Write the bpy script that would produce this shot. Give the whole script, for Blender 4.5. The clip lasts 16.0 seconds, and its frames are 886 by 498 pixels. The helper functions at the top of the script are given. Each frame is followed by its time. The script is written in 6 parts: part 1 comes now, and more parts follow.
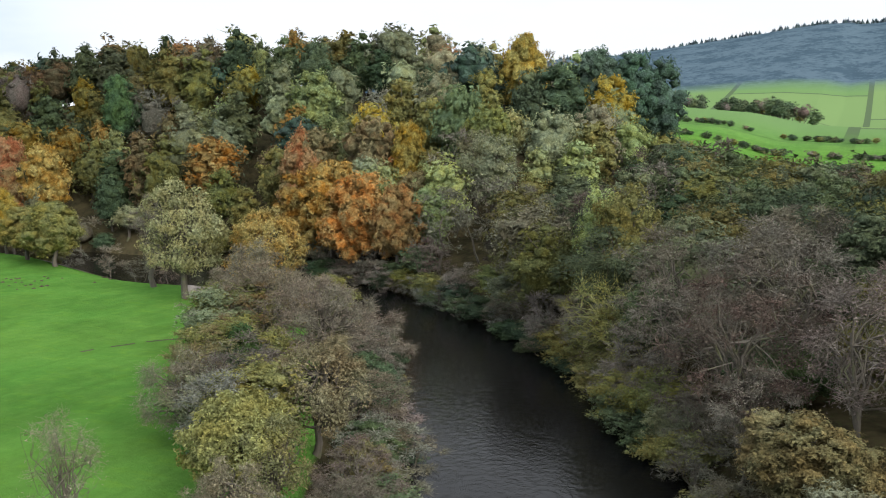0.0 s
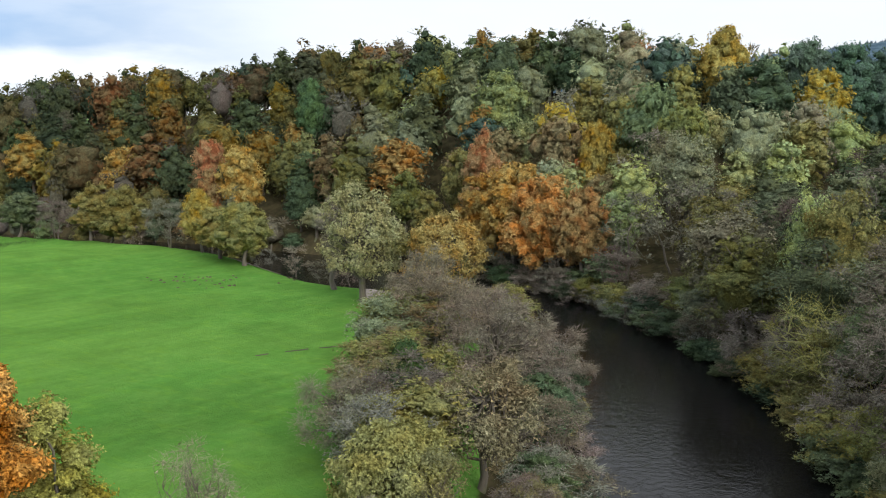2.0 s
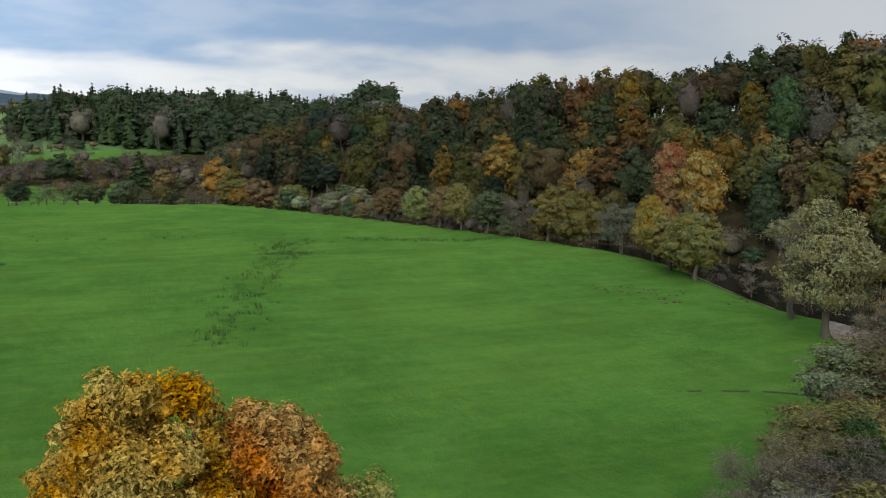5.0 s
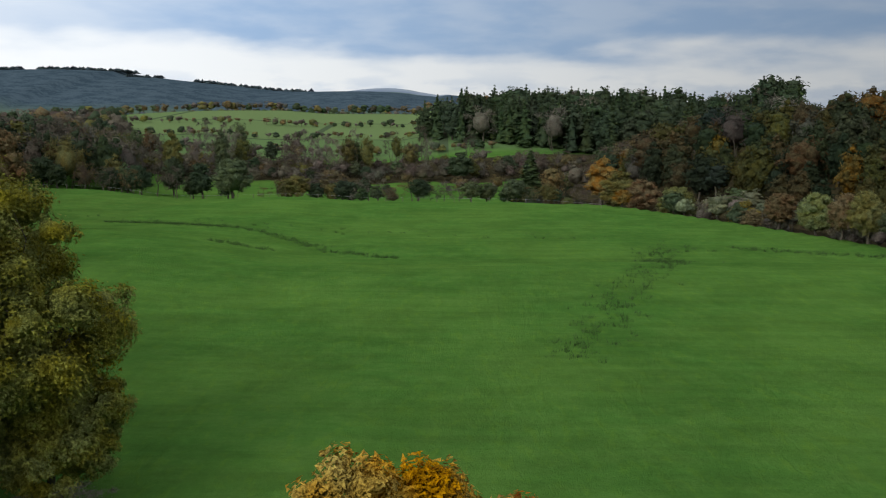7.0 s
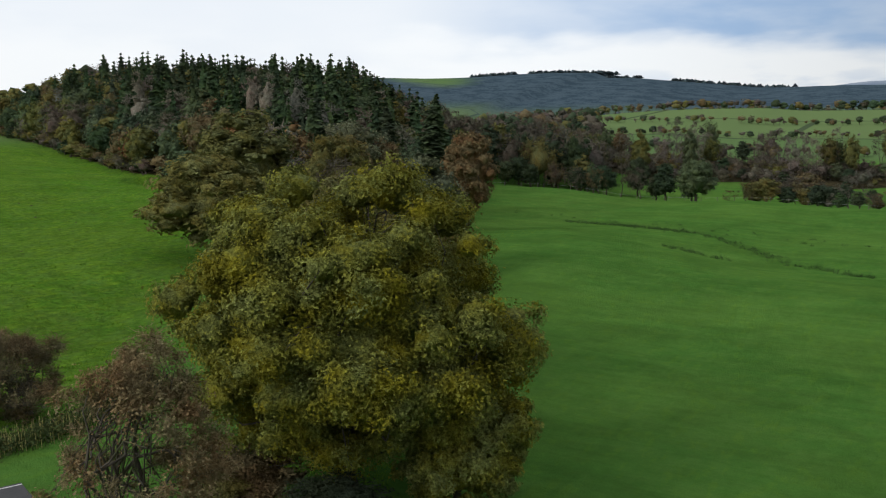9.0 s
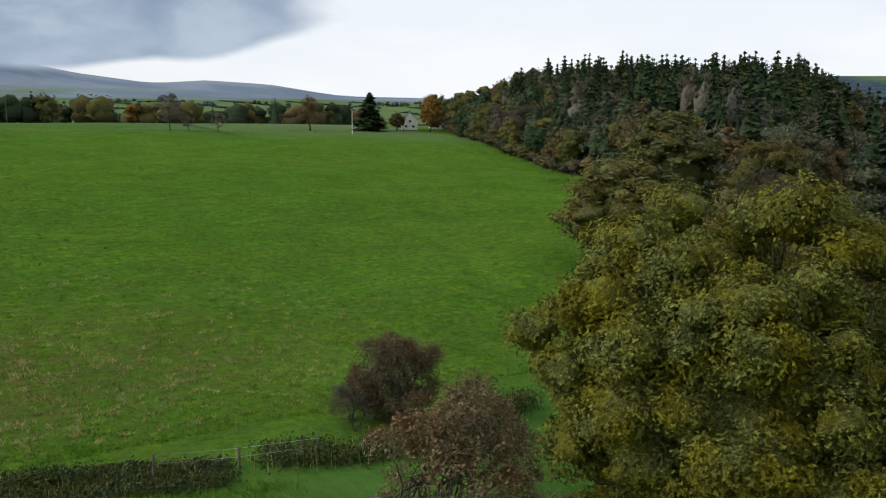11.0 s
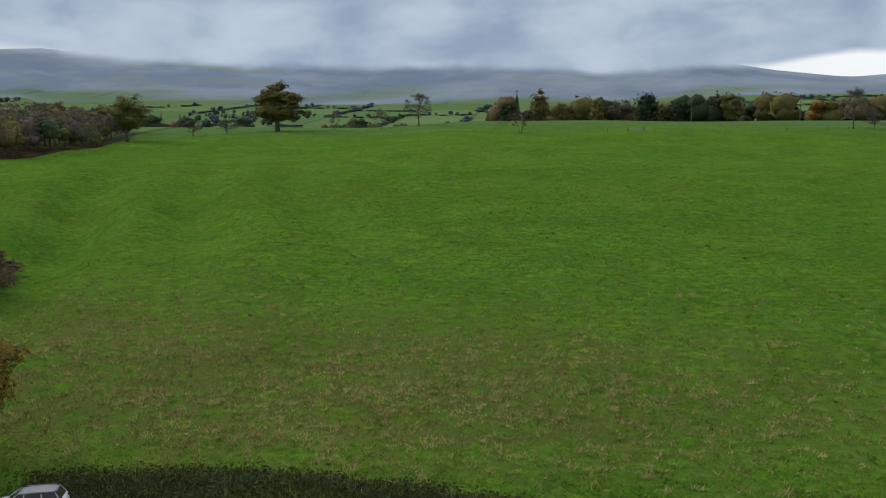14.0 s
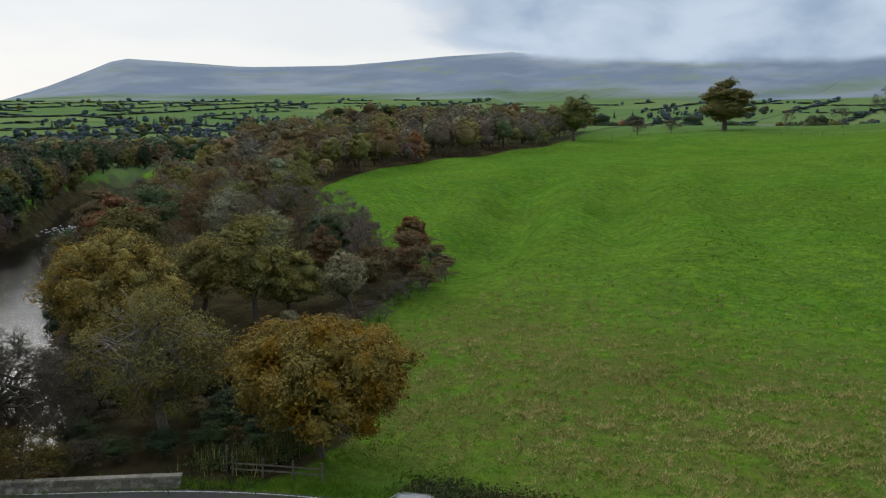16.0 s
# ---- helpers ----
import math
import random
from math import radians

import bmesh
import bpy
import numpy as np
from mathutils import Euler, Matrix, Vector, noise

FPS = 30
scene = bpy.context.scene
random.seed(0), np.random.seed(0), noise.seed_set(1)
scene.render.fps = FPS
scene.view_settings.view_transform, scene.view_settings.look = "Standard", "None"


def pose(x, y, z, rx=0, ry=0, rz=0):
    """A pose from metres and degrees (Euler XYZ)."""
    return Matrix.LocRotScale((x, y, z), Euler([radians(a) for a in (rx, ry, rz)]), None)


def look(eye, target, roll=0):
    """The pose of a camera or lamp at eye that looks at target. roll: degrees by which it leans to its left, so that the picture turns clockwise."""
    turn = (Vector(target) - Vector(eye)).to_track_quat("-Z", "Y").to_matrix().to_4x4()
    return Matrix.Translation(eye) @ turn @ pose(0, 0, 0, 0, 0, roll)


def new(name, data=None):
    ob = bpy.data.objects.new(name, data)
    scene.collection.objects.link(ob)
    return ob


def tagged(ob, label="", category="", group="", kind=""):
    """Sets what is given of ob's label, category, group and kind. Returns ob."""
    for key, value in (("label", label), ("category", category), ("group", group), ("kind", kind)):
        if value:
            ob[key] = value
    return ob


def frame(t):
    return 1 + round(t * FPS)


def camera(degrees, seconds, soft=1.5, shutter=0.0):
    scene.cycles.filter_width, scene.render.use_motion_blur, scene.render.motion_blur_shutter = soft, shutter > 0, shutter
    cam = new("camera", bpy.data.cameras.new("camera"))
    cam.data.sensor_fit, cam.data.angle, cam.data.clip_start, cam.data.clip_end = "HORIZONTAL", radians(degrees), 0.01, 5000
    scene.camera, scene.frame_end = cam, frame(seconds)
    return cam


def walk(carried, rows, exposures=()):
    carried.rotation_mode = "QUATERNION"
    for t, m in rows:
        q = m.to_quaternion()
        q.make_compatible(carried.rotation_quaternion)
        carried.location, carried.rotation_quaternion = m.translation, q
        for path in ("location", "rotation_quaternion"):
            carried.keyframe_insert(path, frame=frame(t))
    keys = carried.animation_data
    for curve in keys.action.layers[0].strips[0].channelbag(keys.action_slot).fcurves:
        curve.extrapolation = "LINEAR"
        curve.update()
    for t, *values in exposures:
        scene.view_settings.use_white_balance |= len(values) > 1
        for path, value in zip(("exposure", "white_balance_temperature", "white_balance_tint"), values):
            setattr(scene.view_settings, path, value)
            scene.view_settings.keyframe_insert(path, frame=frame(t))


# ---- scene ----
cam = camera(51.56, 16.0, soft=1.15)
ROWS = [
    (0.0, -15.16, -11.31, 18.36, 64.74, 7.04, 0.21),
    (0.5, -13.88, -10.76, 18.35, 63.53, 7.01, 0.19),
    (1.0, -12.58, -10.20, 18.36, 60.12, 7.00, 0.09),
    (1.5, -11.26, -9.66, 18.36, 56.50, 7.00, -0.03),
    (2.0, -9.96, -9.08, 18.36, 52.96, 6.98, -0.06),
    (2.5, -8.71, -8.53, 18.41, 49.64, 6.96, -0.13),
    (3.0, -7.57, -7.92, 18.57, 45.97, 6.95, -0.15),
    (3.2, -7.13, -7.62, 18.63, 44.27, 6.96, -0.14),
    (5.3, -2.64, -4.11, 19.37, 20.59, 7.18, 0.36),
    (5.5, -2.26, -3.70, 19.41, 18.26, 7.20, 0.31),
    (6.0, -1.36, -2.54, 19.57, 12.30, 7.27, 0.27),
    (6.5, -0.64, -1.32, 19.77, 6.48, 7.32, 0.26),
    (7.0, 0.00, 0.00, 20.00, 0.00, 7.41, 0.20),
    (7.5, 0.49, 1.38, 20.19, -7.05, 7.45, 0.06),
    (8.0, 0.85, 2.90, 20.39, -15.36, 7.47, -0.10),
    (8.5, 1.10, 4.41, 20.51, -22.28, 7.48, -0.15),
    (9.0, 1.14, 6.05, 20.64, -28.90, 7.48, -0.31),
    (9.2, 1.01, 6.80, 20.68, -31.54, 7.47, -0.24),
    (11.3, -2.72, 15.02, 21.09, -59.83, 7.47, 0.31),
    (11.5, -3.20, 15.70, 21.14, -62.57, 7.50, 0.30),
    (12.0, -4.61, 17.27, 21.26, -69.32, 7.57, 0.24),
    (12.5, -6.08, 18.66, 21.39, -76.37, 7.64, 0.12),
    (13.0, -7.52, 19.71, 21.54, -83.09, 7.69, 0.04),
    (13.5, -9.04, 20.57, 21.73, -90.08, 7.73, -0.05),
    (14.0, -10.58, 21.29, 21.82, -96.82, 7.75, -0.08),
    (14.5, -12.23, 21.85, 22.00, -103.85, 7.76, -0.21),
    (15.0, -13.79, 22.20, 22.23, -110.63, 7.81, -0.29),
    (15.5, -15.31, 22.40, 22.48, -117.62, 7.83, -0.33),
    (16.0, -16.72, 22.51, 22.67, -124.38, 7.82, -0.49),
]
# seconds, place, then heading clockwise from +y, tilt down and lean in degrees
walk(cam, [(t, pose(x, y, z, 90 - p, 0, -a) @ pose(0, 0, 0, 0, 0, r)) for t, x, y, z, a, p, r in ROWS],
     exposures=[(0.0, 1.50), (3.2, 1.30), (5.3, 0.50), (7.0, 0.24), (9.2, 0.20), (11.3, 0.22), (13.0, 0.04), (14.5, 0.34), (16.0, 0.42)])

# ---- world: broken overcast ----
SUN_AZ, SUN_EL = -150.0, 30.0          # heading clockwise from +y, height over the horizon
world = bpy.data.worlds.new("overcast")
scene.world = world
world.use_nodes = True


class Graph:
    """Short hand for node trees."""

    def __init__(self, tree):
        self.t = tree
        tree.nodes.clear()

    def n(self, kind, **kw):
        node = self.t.nodes.new(kind)
        if "operation" in kw:
            node.operation = kw["operation"]
        if "blend_type" in kw:
            node.blend_type = kw["blend_type"]
        if "data_type" in kw:
            node.data_type = kw["data_type"]
        return node

    def link(self, a, b):
        self.t.links.new(a, b)

    def put(self, sock, v):
        if isinstance(v, (int, float, tuple, list)):
            if isinstance(v, (tuple, list)) and len(v) == 3 and sock.type == "RGBA":
                v = (*v, 1)
            sock.default_value = v
        else:
            self.link(v, sock)

    def math(self, op, a, b=0.0, clamp=False):
        m = self.n("ShaderNodeMath", operation=op)
        m.use_clamp = clamp
        self.put(m.inputs[0], a)
        self.put(m.inputs[1], b)
        return m.outputs[0]

    def mix(self, f, a, b, kind="MIX"):
        m = self.n("ShaderNodeMix", data_type="RGBA", blend_type=kind)
        self.put(m.inputs[0], f)
        self.put(m.inputs[6], a)
        self.put(m.inputs[7], b)
        return m.outputs[2]

    def noise(self, vec, scale, detail=4.0, rough=0.55, dist=0.0):
        m = self.n("ShaderNodeTexNoise")
        if vec is not None:
            self.link(vec, m.inputs["Vector"])
        m.inputs["Scale"].default_value = scale
        m.inputs["Detail"].default_value = detail
        m.inputs["Roughness"].default_value = rough
        m.inputs["Distortion"].default_value = dist
        return m.outputs[0]

    def ramp(self, f, lo, hi, a=0.0, b=1.0):
        m = self.n("ShaderNodeMapRange")
        m.interpolation_type = "SMOOTHSTEP"
        self.put(m.inputs[0], f)
        for i, v in enumerate((lo, hi, a, b)):
            self.put(m.inputs[i + 1], v)
        return m.outputs[0]

    def scaled(self, vec, s):
        m = self.n("ShaderNodeMapping")
        self.link(vec, m.inputs["Vector"])
        m.inputs["Scale"].default_value = s
        return m.outputs[0]


g = Graph(world.node_tree)
co = g.n("ShaderNodeTexCoord").outputs["Generated"]
sep = g.n("ShaderNodeSeparateXYZ")
g.link(co, sep.inputs[0])
zup = g.math("MAXIMUM", sep.outputs[2], 0.0)
big = g.noise(g.scaled(co, (3.4, 3.4, 15.0)), 1.0, 3, 0.45, 0.15)
puff = g.noise(g.scaled(co, (10.0, 10.0, 36.0)), 1.0, 5, 0.5, 0.1)
# a blue-grey deck to the north over a bright broken band above the horizon; thin bright cloud elsewhere
dot = g.math("ADD", g.math("MULTIPLY", sep.outputs[0], 0.12), g.math("MULTIPLY", sep.outputs[1], 0.993))
north = g.ramp(dot, 0.76, 0.95, 0.13, 1.0)
edge = g.math("ADD", zup, g.math("ADD", g.math("MULTIPLY", g.math("SUBTRACT", big, 0.5), 0.15), g.math("MULTIPLY", g.math("SUBTRACT", puff, 0.5), 0.045)))
deck = g.ramp(edge, 0.058, 0.096)
low = g.math("MULTIPLY", g.ramp(puff, 0.47, 0.60, 0.0, 0.5), g.ramp(zup, 0.03, 0.075, 1.0, 0.0))
shade = g.math("MULTIPLY", g.math("MAXIMUM", g.math("MULTIPLY", deck, g.ramp(puff, 0.30, 0.66, 0.74, 1.0)), low), north)
cloud = g.mix(shade, (9.0, 9.25, 9.55), (3.3, 4.8, 7.2))
sky = g.n("ShaderNodeTexSky")
sky.sky_type, sky.sun_disc = "NISHITA", False
sky.sun_elevation, sky.sun_rotation = radians(SUN_EL), radians(SUN_AZ)
lit = g.ramp(g.math("ADD", g.math("MULTIPLY", sep.outputs[0], 0.9), g.math("MULTIPLY", sep.outputs[1], 0.35)), -0.1, 0.85, 1.0, 0.47)
lit = g.math("MULTIPLY", lit, g.ramp(g.math("ADD", g.math("MULTIPLY", sep.outputs[0], -0.766), g.math("MULTIPLY", sep.outputs[1], -0.643)), 0.4, 0.95, 1.0, 0.74))
dim = g.n("ShaderNodeVectorMath", operation="SCALE")
g.link(g.mix(0.9, sky.outputs[0], cloud), dim.inputs[0])
g.link(lit, dim.inputs[3])
mixed = dim.outputs[0]
bg = g.n("ShaderNodeBackground")
g.link(mixed, bg.inputs[0])
bg.inputs[1].default_value = 0.095
out = g.n("ShaderNodeOutputWorld")
g.link(bg.outputs[0], out.inputs[0])

lamp = bpy.data.lights.new("sun", "SUN")
lamp.energy, lamp.angle, lamp.color = 1.4, radians(26), (1.0, 0.95, 0.87)
sun = new("sun", lamp)
_a, _e = radians(SUN_AZ), radians(SUN_EL)
sun.matrix_world = look((math.sin(_a) * math.cos(_e) * 50, math.cos(_a) * math.cos(_e) * 50, math.sin(_e) * 50), (0, 0, 0))


# ---- materials ----
def material(name, build, rough=0.8, spec=0.3):
    m = bpy.data.materials.new(name)
    m.use_nodes = True
    q = Graph(m.node_tree)
    o = q.n("ShaderNodeOutputMaterial")
    b = q.n("ShaderNodeBsdfPrincipled")
    b.inputs["Roughness"].default_value = rough
    b.inputs["Specular IOR Level"].default_value = spec
    q.link(b.outputs[0], o.inputs[0])
    build(q, b, o)
    return m


def bump(q, b, height, strength, dist):
    n = q.n("ShaderNodeBump")
    n.inputs["Strength"].default_value = strength
    n.inputs["Distance"].default_value = dist
    q.link(height, n.inputs["Height"])
    q.link(n.outputs[0], b.inputs["Normal"])


def objco(q):
    return q.n("ShaderNodeTexCoord").outputs["Object"]


def b_foliage(q, b, o, joined=False):
    if joined:
        info = q.n("ShaderNodeAttribute")
        info.attribute_name = "tint"
    else:
        info = q.n("ShaderNodeObjectInfo")
    geo = q.n("ShaderNodeNewGeometry")
    rnd = geo.outputs["Random Per Island"]
    pos = geo.outputs["Position"]
    patch = q.noise(pos, 0.45, 2, 0.6)
    hsv = q.n("ShaderNodeHueSaturation")
    q.link(info.outputs["Color"], hsv.inputs["Color"])
    q.link(q.math("ADD", q.ramp(patch, 0.35, 0.65, -0.010, 0.030), 0.5), hsv.inputs["Hue"])
    spray = q.noise(pos, 2.2, 2, 0.6)
    leaf = q.noise(pos, 7.0, 2, 0.7)
    val = q.math("MULTIPLY", q.ramp(spray, 0.34, 0.66, 0.8, 1.2), q.ramp(leaf, 0.3, 0.7, 0.7, 1.28))
    q.link(q.math("MULTIPLY", val, q.ramp(rnd, 0.0, 1.0, 0.85, 1.15)), hsv.inputs["Value"])
    q.link(q.ramp(patch, 0.3, 0.7, 1.12, 0.85), hsv.inputs["Saturation"])
    q.link(hsv.outputs[0], b.inputs["Base Color"])
    bump(q, b, q.math("ADD", leaf, spray), 1.0, 0.3)
    tr = q.n("ShaderNodeBsdfTranslucent")
    q.link(hsv.outputs[0], tr.inputs[0])
    mx = q.n("ShaderNodeMixShader")
    mx.inputs[0].default_value = 0.12
    q.link(b.outputs[0], mx.inputs[1])
    q.link(tr.outputs[0], mx.inputs[2])
    q.link(mx.outputs[0], o.inputs[0])


def b_bark(q, b, o):
    c = objco(q)
    f = q.noise(q.scaled(c, (6, 6, 1.2)), 1.0, 6, 0.65)
    moss = q.noise(c, 0.9, 3)
    col = q.mix(f, (0.040, 0.034, 0.027), (0.145, 0.128, 0.102))
    q.link(q.mix(q.ramp(moss, 0.5, 0.65, 0, 0.6), col, (0.09, 0.10, 0.04)), b.inputs["Base Color"])
    bump(q, b, f, 0.6, 0.05)


def b_ground(q, b, o):
    at = q.n("ShaderNodeAttribute")
    at.attribute_name = "cover"
    s = q.n("ShaderNodeSeparateColor")
    q.link(at.outputs["Color"], s.inputs[0])
    pos = q.n("ShaderNodeNewGeometry").outputs["Position"]
    n1 = q.noise(pos, 0.035, 4, 0.6)
    n2 = q.noise(pos, 0.35, 5, 0.65)
    n3 = q.noise(pos, 2.6, 5, 0.75)
    n4 = q.noise(q.scaled(pos, (1.0, 0.35, 1.0)), 0.9, 4, 0.7, 0.4)
    grass = q.mix(q.ramp(n1, 0.35, 0.65), (0.055, 0.142, 0.031), (0.079, 0.175, 0.037))
    sx = q.n("ShaderNodeSeparateXYZ")
    q.link(pos, sx.inputs[0])
    rough = q.ramp(q.math("ADD", sx.outputs[0], q.math("MULTIPLY", q.math("MAXIMUM", q.math("SUBTRACT", sx.outputs[1], 55.0), 0.0), 0.8)), -48, -64, 0.22, 1.0)
    grass = q.mix(q.math("MULTIPLY", rough, 0.75), grass, q.mix(q.ramp(n1, 0.4, 0.6), (0.078, 0.196, 0.014), (0.106, 0.202, 0.017)))
    grass = q.mix(q.ramp(n2, 0.4, 0.66, 0, 0.6), grass, (0.088, 0.184, 0.038))
    grass = q.mix(q.math("MULTIPLY", q.ramp(n3, 0.46, 0.64, 0, 0.5), rough), grass, (0.046, 0.130, 0.008))
    grass = q.mix(q.math("MULTIPLY", q.ramp(n4, 0.50, 0.66, 0, 0.7), rough), grass, (0.140, 0.252, 0.018))
    grass = q.mix(q.math("MULTIPLY", q.ramp(n4, 0.44, 0.30, 0, 0.7), rough), grass, (0.030, 0.115, 0.007))
    n5 = q.noise(pos, 6.5, 4, 0.75)
    grass = q.mix(q.math("MULTIPLY", q.ramp(n5, 0.50, 0.68, 0, 0.5), rough), grass, (0.150, 0.250, 0.024))
    grass = q.mix(q.math("MULTIPLY", q.ramp(n5, 0.48, 0.32, 0, 0.5), rough), grass, (0.040, 0.112, 0.008))
    # uneven grazing in the pasture, faint mowing streaks in the meadow
    n6 = q.noise(pos, 1.15, 7, 0.78, 0.3)
    n7 = q.noise(q.scaled(pos, (0.10, 0.9, 1.0)), 0.5, 5, 0.7, 0.5)
    tone = q.n("ShaderNodeHueSaturation")
    q.link(grass, tone.inputs["Color"])
    turf = q.math("ADD", q.math("MULTIPLY", q.ramp(n6, 0.36, 0.64, 0.66, 1.18), rough), q.math("MULTIPLY", q.ramp(n7, 0.36, 0.64, 0.91, 1.07), q.math("SUBTRACT", 1.0, rough)))
    n8 = q.noise(pos, 0.085, 5, 0.6, 0.6)
    q.link(q.math("MULTIPLY", turf, q.ramp(n8, 0.34, 0.66, 0.90, 1.09)), tone.inputs["Value"])
    grass = tone.outputs[0]
    # rough, half-dead pasture; straw tone darkened to stand for slope shading too
    straw = q.mix(q.ramp(n3, 0.35, 0.65), (0.062, 0.092, 0.018), (0.160, 0.142, 0.050))
    dry = q.math("MULTIPLY", s.outputs[1], q.ramp(n2, 0.32, 0.6, 0.15, 0.85))
    grass = q.mix(dry, grass, straw)
    # leaf litter and bare soil under trees
    litter = q.mix(q.ramp(n2, 0.35, 0.65), (0.030, 0.026, 0.016), (0.068, 0.056, 0.030))
    litter = q.mix(q.ramp(n3, 0.5, 0.7, 0, 0.5), litter, (0.05, 0.07, 0.02))
    edge = q.ramp(q.math("ADD", s.outputs[0], q.math("MULTIPLY", q.math("SUBTRACT", n2, 0.5), 0.5)), 0.4, 0.6)
    col = q.mix(edge, grass, litter)
    # far farmland: a patchwork of pasture, its greens paled for distance haze
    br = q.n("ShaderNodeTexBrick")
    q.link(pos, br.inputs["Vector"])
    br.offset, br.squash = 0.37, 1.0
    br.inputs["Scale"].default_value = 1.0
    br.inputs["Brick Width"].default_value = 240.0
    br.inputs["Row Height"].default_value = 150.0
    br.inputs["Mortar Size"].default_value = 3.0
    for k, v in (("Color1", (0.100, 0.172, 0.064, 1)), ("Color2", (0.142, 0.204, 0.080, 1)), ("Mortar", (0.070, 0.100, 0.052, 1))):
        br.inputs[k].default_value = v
    # heather and grass on the fells, shifted pale blue to paint in haze
    hazy_fell = q.mix(q.ramp(q.noise(pos, 0.0022, 6, 0.6), 0.40, 0.60), (0.185, 0.232, 0.305), (0.262, 0.310, 0.370))
    hazy_fell = q.mix(q.ramp(q.noise(q.scaled(pos, (1.0, 1.0, 4.0)), 0.0038, 5, 0.65), 0.52, 0.66, 0, 0.8), hazy_fell, (0.225, 0.272, 0.235))
    far = q.mix(s.outputs[2], br.outputs[0], hazy_fell)
    # plantation ground, with the blue of distance put into its colour
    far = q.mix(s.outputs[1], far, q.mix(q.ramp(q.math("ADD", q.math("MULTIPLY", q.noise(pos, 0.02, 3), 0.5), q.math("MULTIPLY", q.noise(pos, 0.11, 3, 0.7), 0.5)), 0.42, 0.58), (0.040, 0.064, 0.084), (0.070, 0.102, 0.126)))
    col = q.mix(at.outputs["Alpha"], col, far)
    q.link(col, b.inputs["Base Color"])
    bump(q, b, q.math("ADD", q.math("MULTIPLY", q.math("ADD", n3, n5), 0.6), q.math("ADD", n2, n4)), 0.8, 0.3)


def b_water(q, b, o):
    pos = q.n("ShaderNodeNewGeometry").outputs["Position"]
    w = q.noise(q.scaled(pos, (1.0, 1.0, 1.0)), 1.7, 3, 0.65, 0.6)
    w2 = q.noise(pos, 0.35, 2, 0.5)
    b.inputs["Base Color"].default_value = (0.006, 0.006, 0.006, 1)
    b.inputs["Roughness"].default_value = 0.06
    b.inputs["Specular IOR Level"].default_value = 0.22
    b.inputs["IOR"].default_value = 1.33
    bump(q, b, q.math("ADD", w, q.math("MULTIPLY", w2, 0.4)), 1.0, 0.034)


def b_asphalt(q, b, o):
    pos = objco(q)
    n = q.noise(pos, 9.0, 4, 0.7)
    m = q.noise(pos, 0.4, 3)
    q.link(q.mix(q.math("MULTIPLY", n, q.ramp(m, 0.3, 0.7, 0.5, 1.0)), (0.035, 0.036, 0.038), (0.095, 0.095, 0.095)), b.inputs["Base Color"])
    bump(q, b, n, 0.3, 0.01)


def b_paint(c1, c2, sc=3.0, bs=0.3, bd=0.01):
    def f(q, b, o):
        pos = objco(q)
        n = q.noise(pos, sc, 5, 0.65)
        m = q.noise(pos, sc * 0.18, 3, 0.6)
        v = q.math("ADD", q.math("MULTIPLY", n, 0.6), q.math("MULTIPLY", m, 0.4))
        q.link(q.mix(q.ramp(v, 0.35, 0.65), c1, c2), b.inputs["Base Color"])
        bump(q, b, n, bs, bd)
    return f


def b_stone(q, b, o):
    info = q.n("ShaderNodeObjectInfo")
    pos = q.n("ShaderNodeNewGeometry").outputs["Position"]
    n = q.noise(pos, 5.0, 5, 0.65)
    base = q.mix(q.ramp(info.outputs["Random"], 0, 1), (0.16, 0.15, 0.125), (0.27, 0.25, 0.21))
    base = q.mix(q.ramp(n, 0.45, 0.7, 0, 0.7), base, (0.09, 0.10, 0.06))
    q.link(q.mix(q.ramp(q.noise(pos, 1.7, 4), 0.55, 0.68), base, (0.36, 0.36, 0.31)), b.inputs["Base Color"])
    bump(q, b, n, 0.5, 0.03)


FOLIAGE = material("foliage", b_foliage, 0.9, 0.06)
BARK = material("bark", b_bark, 0.9, 0.2)
GROUND = material("ground_cover", b_ground, 1.0, 0.0)
WATER = material("river_water", b_water, 0.09, 0.5)
ASPHALT = material("asphalt", b_asphalt, 0.8, 0.3)
WHITE_LINE = material("road_paint", b_paint((0.55, 0.55, 0.52), (0.8, 0.8, 0.77)), 0.7)
STONE = material("sandstone", b_stone, 0.92, 0.2)
TIMBER = material("weathered_timber", b_paint((0.09, 0.078, 0.060), (0.22, 0.20, 0.165), 6.0), 0.9, 0.15)
RENDERED = material("white_render", b_paint((0.70, 0.70, 0.67), (0.82, 0.81, 0.78), 1.2), 0.85, 0.2)
SLATE = material("roof_slate", b_paint((0.10, 0.10, 0.11), (0.19, 0.18, 0.18), 2.5), 0.7, 0.3)
GLASS = material("window_glass", b_paint((0.02, 0.025, 0.03), (0.03, 0.035, 0.04)), 0.08, 0.6)
CAR_PAINT = material("silver_car_paint", b_paint((0.56, 0.58, 0.60), (0.62, 0.64, 0.66), 40.0, 0.02, 0.001), 0.28, 0.6)
RUBBER = material("tyre_rubber", b_paint((0.02, 0.02, 0.02), (0.035, 0.035, 0.035), 12.0), 0.85, 0.2)
STEEL = material("galvanised_steel", b_paint((0.32, 0.33, 0.34), (0.45, 0.46, 0.47), 8.0), 0.5, 0.5)
SHINGLE = material("river_shingle", b_paint((0.13, 0.11, 0.095), (0.30, 0.26, 0.22), 2.2, 0.8, 0.12), 0.9, 0.2)
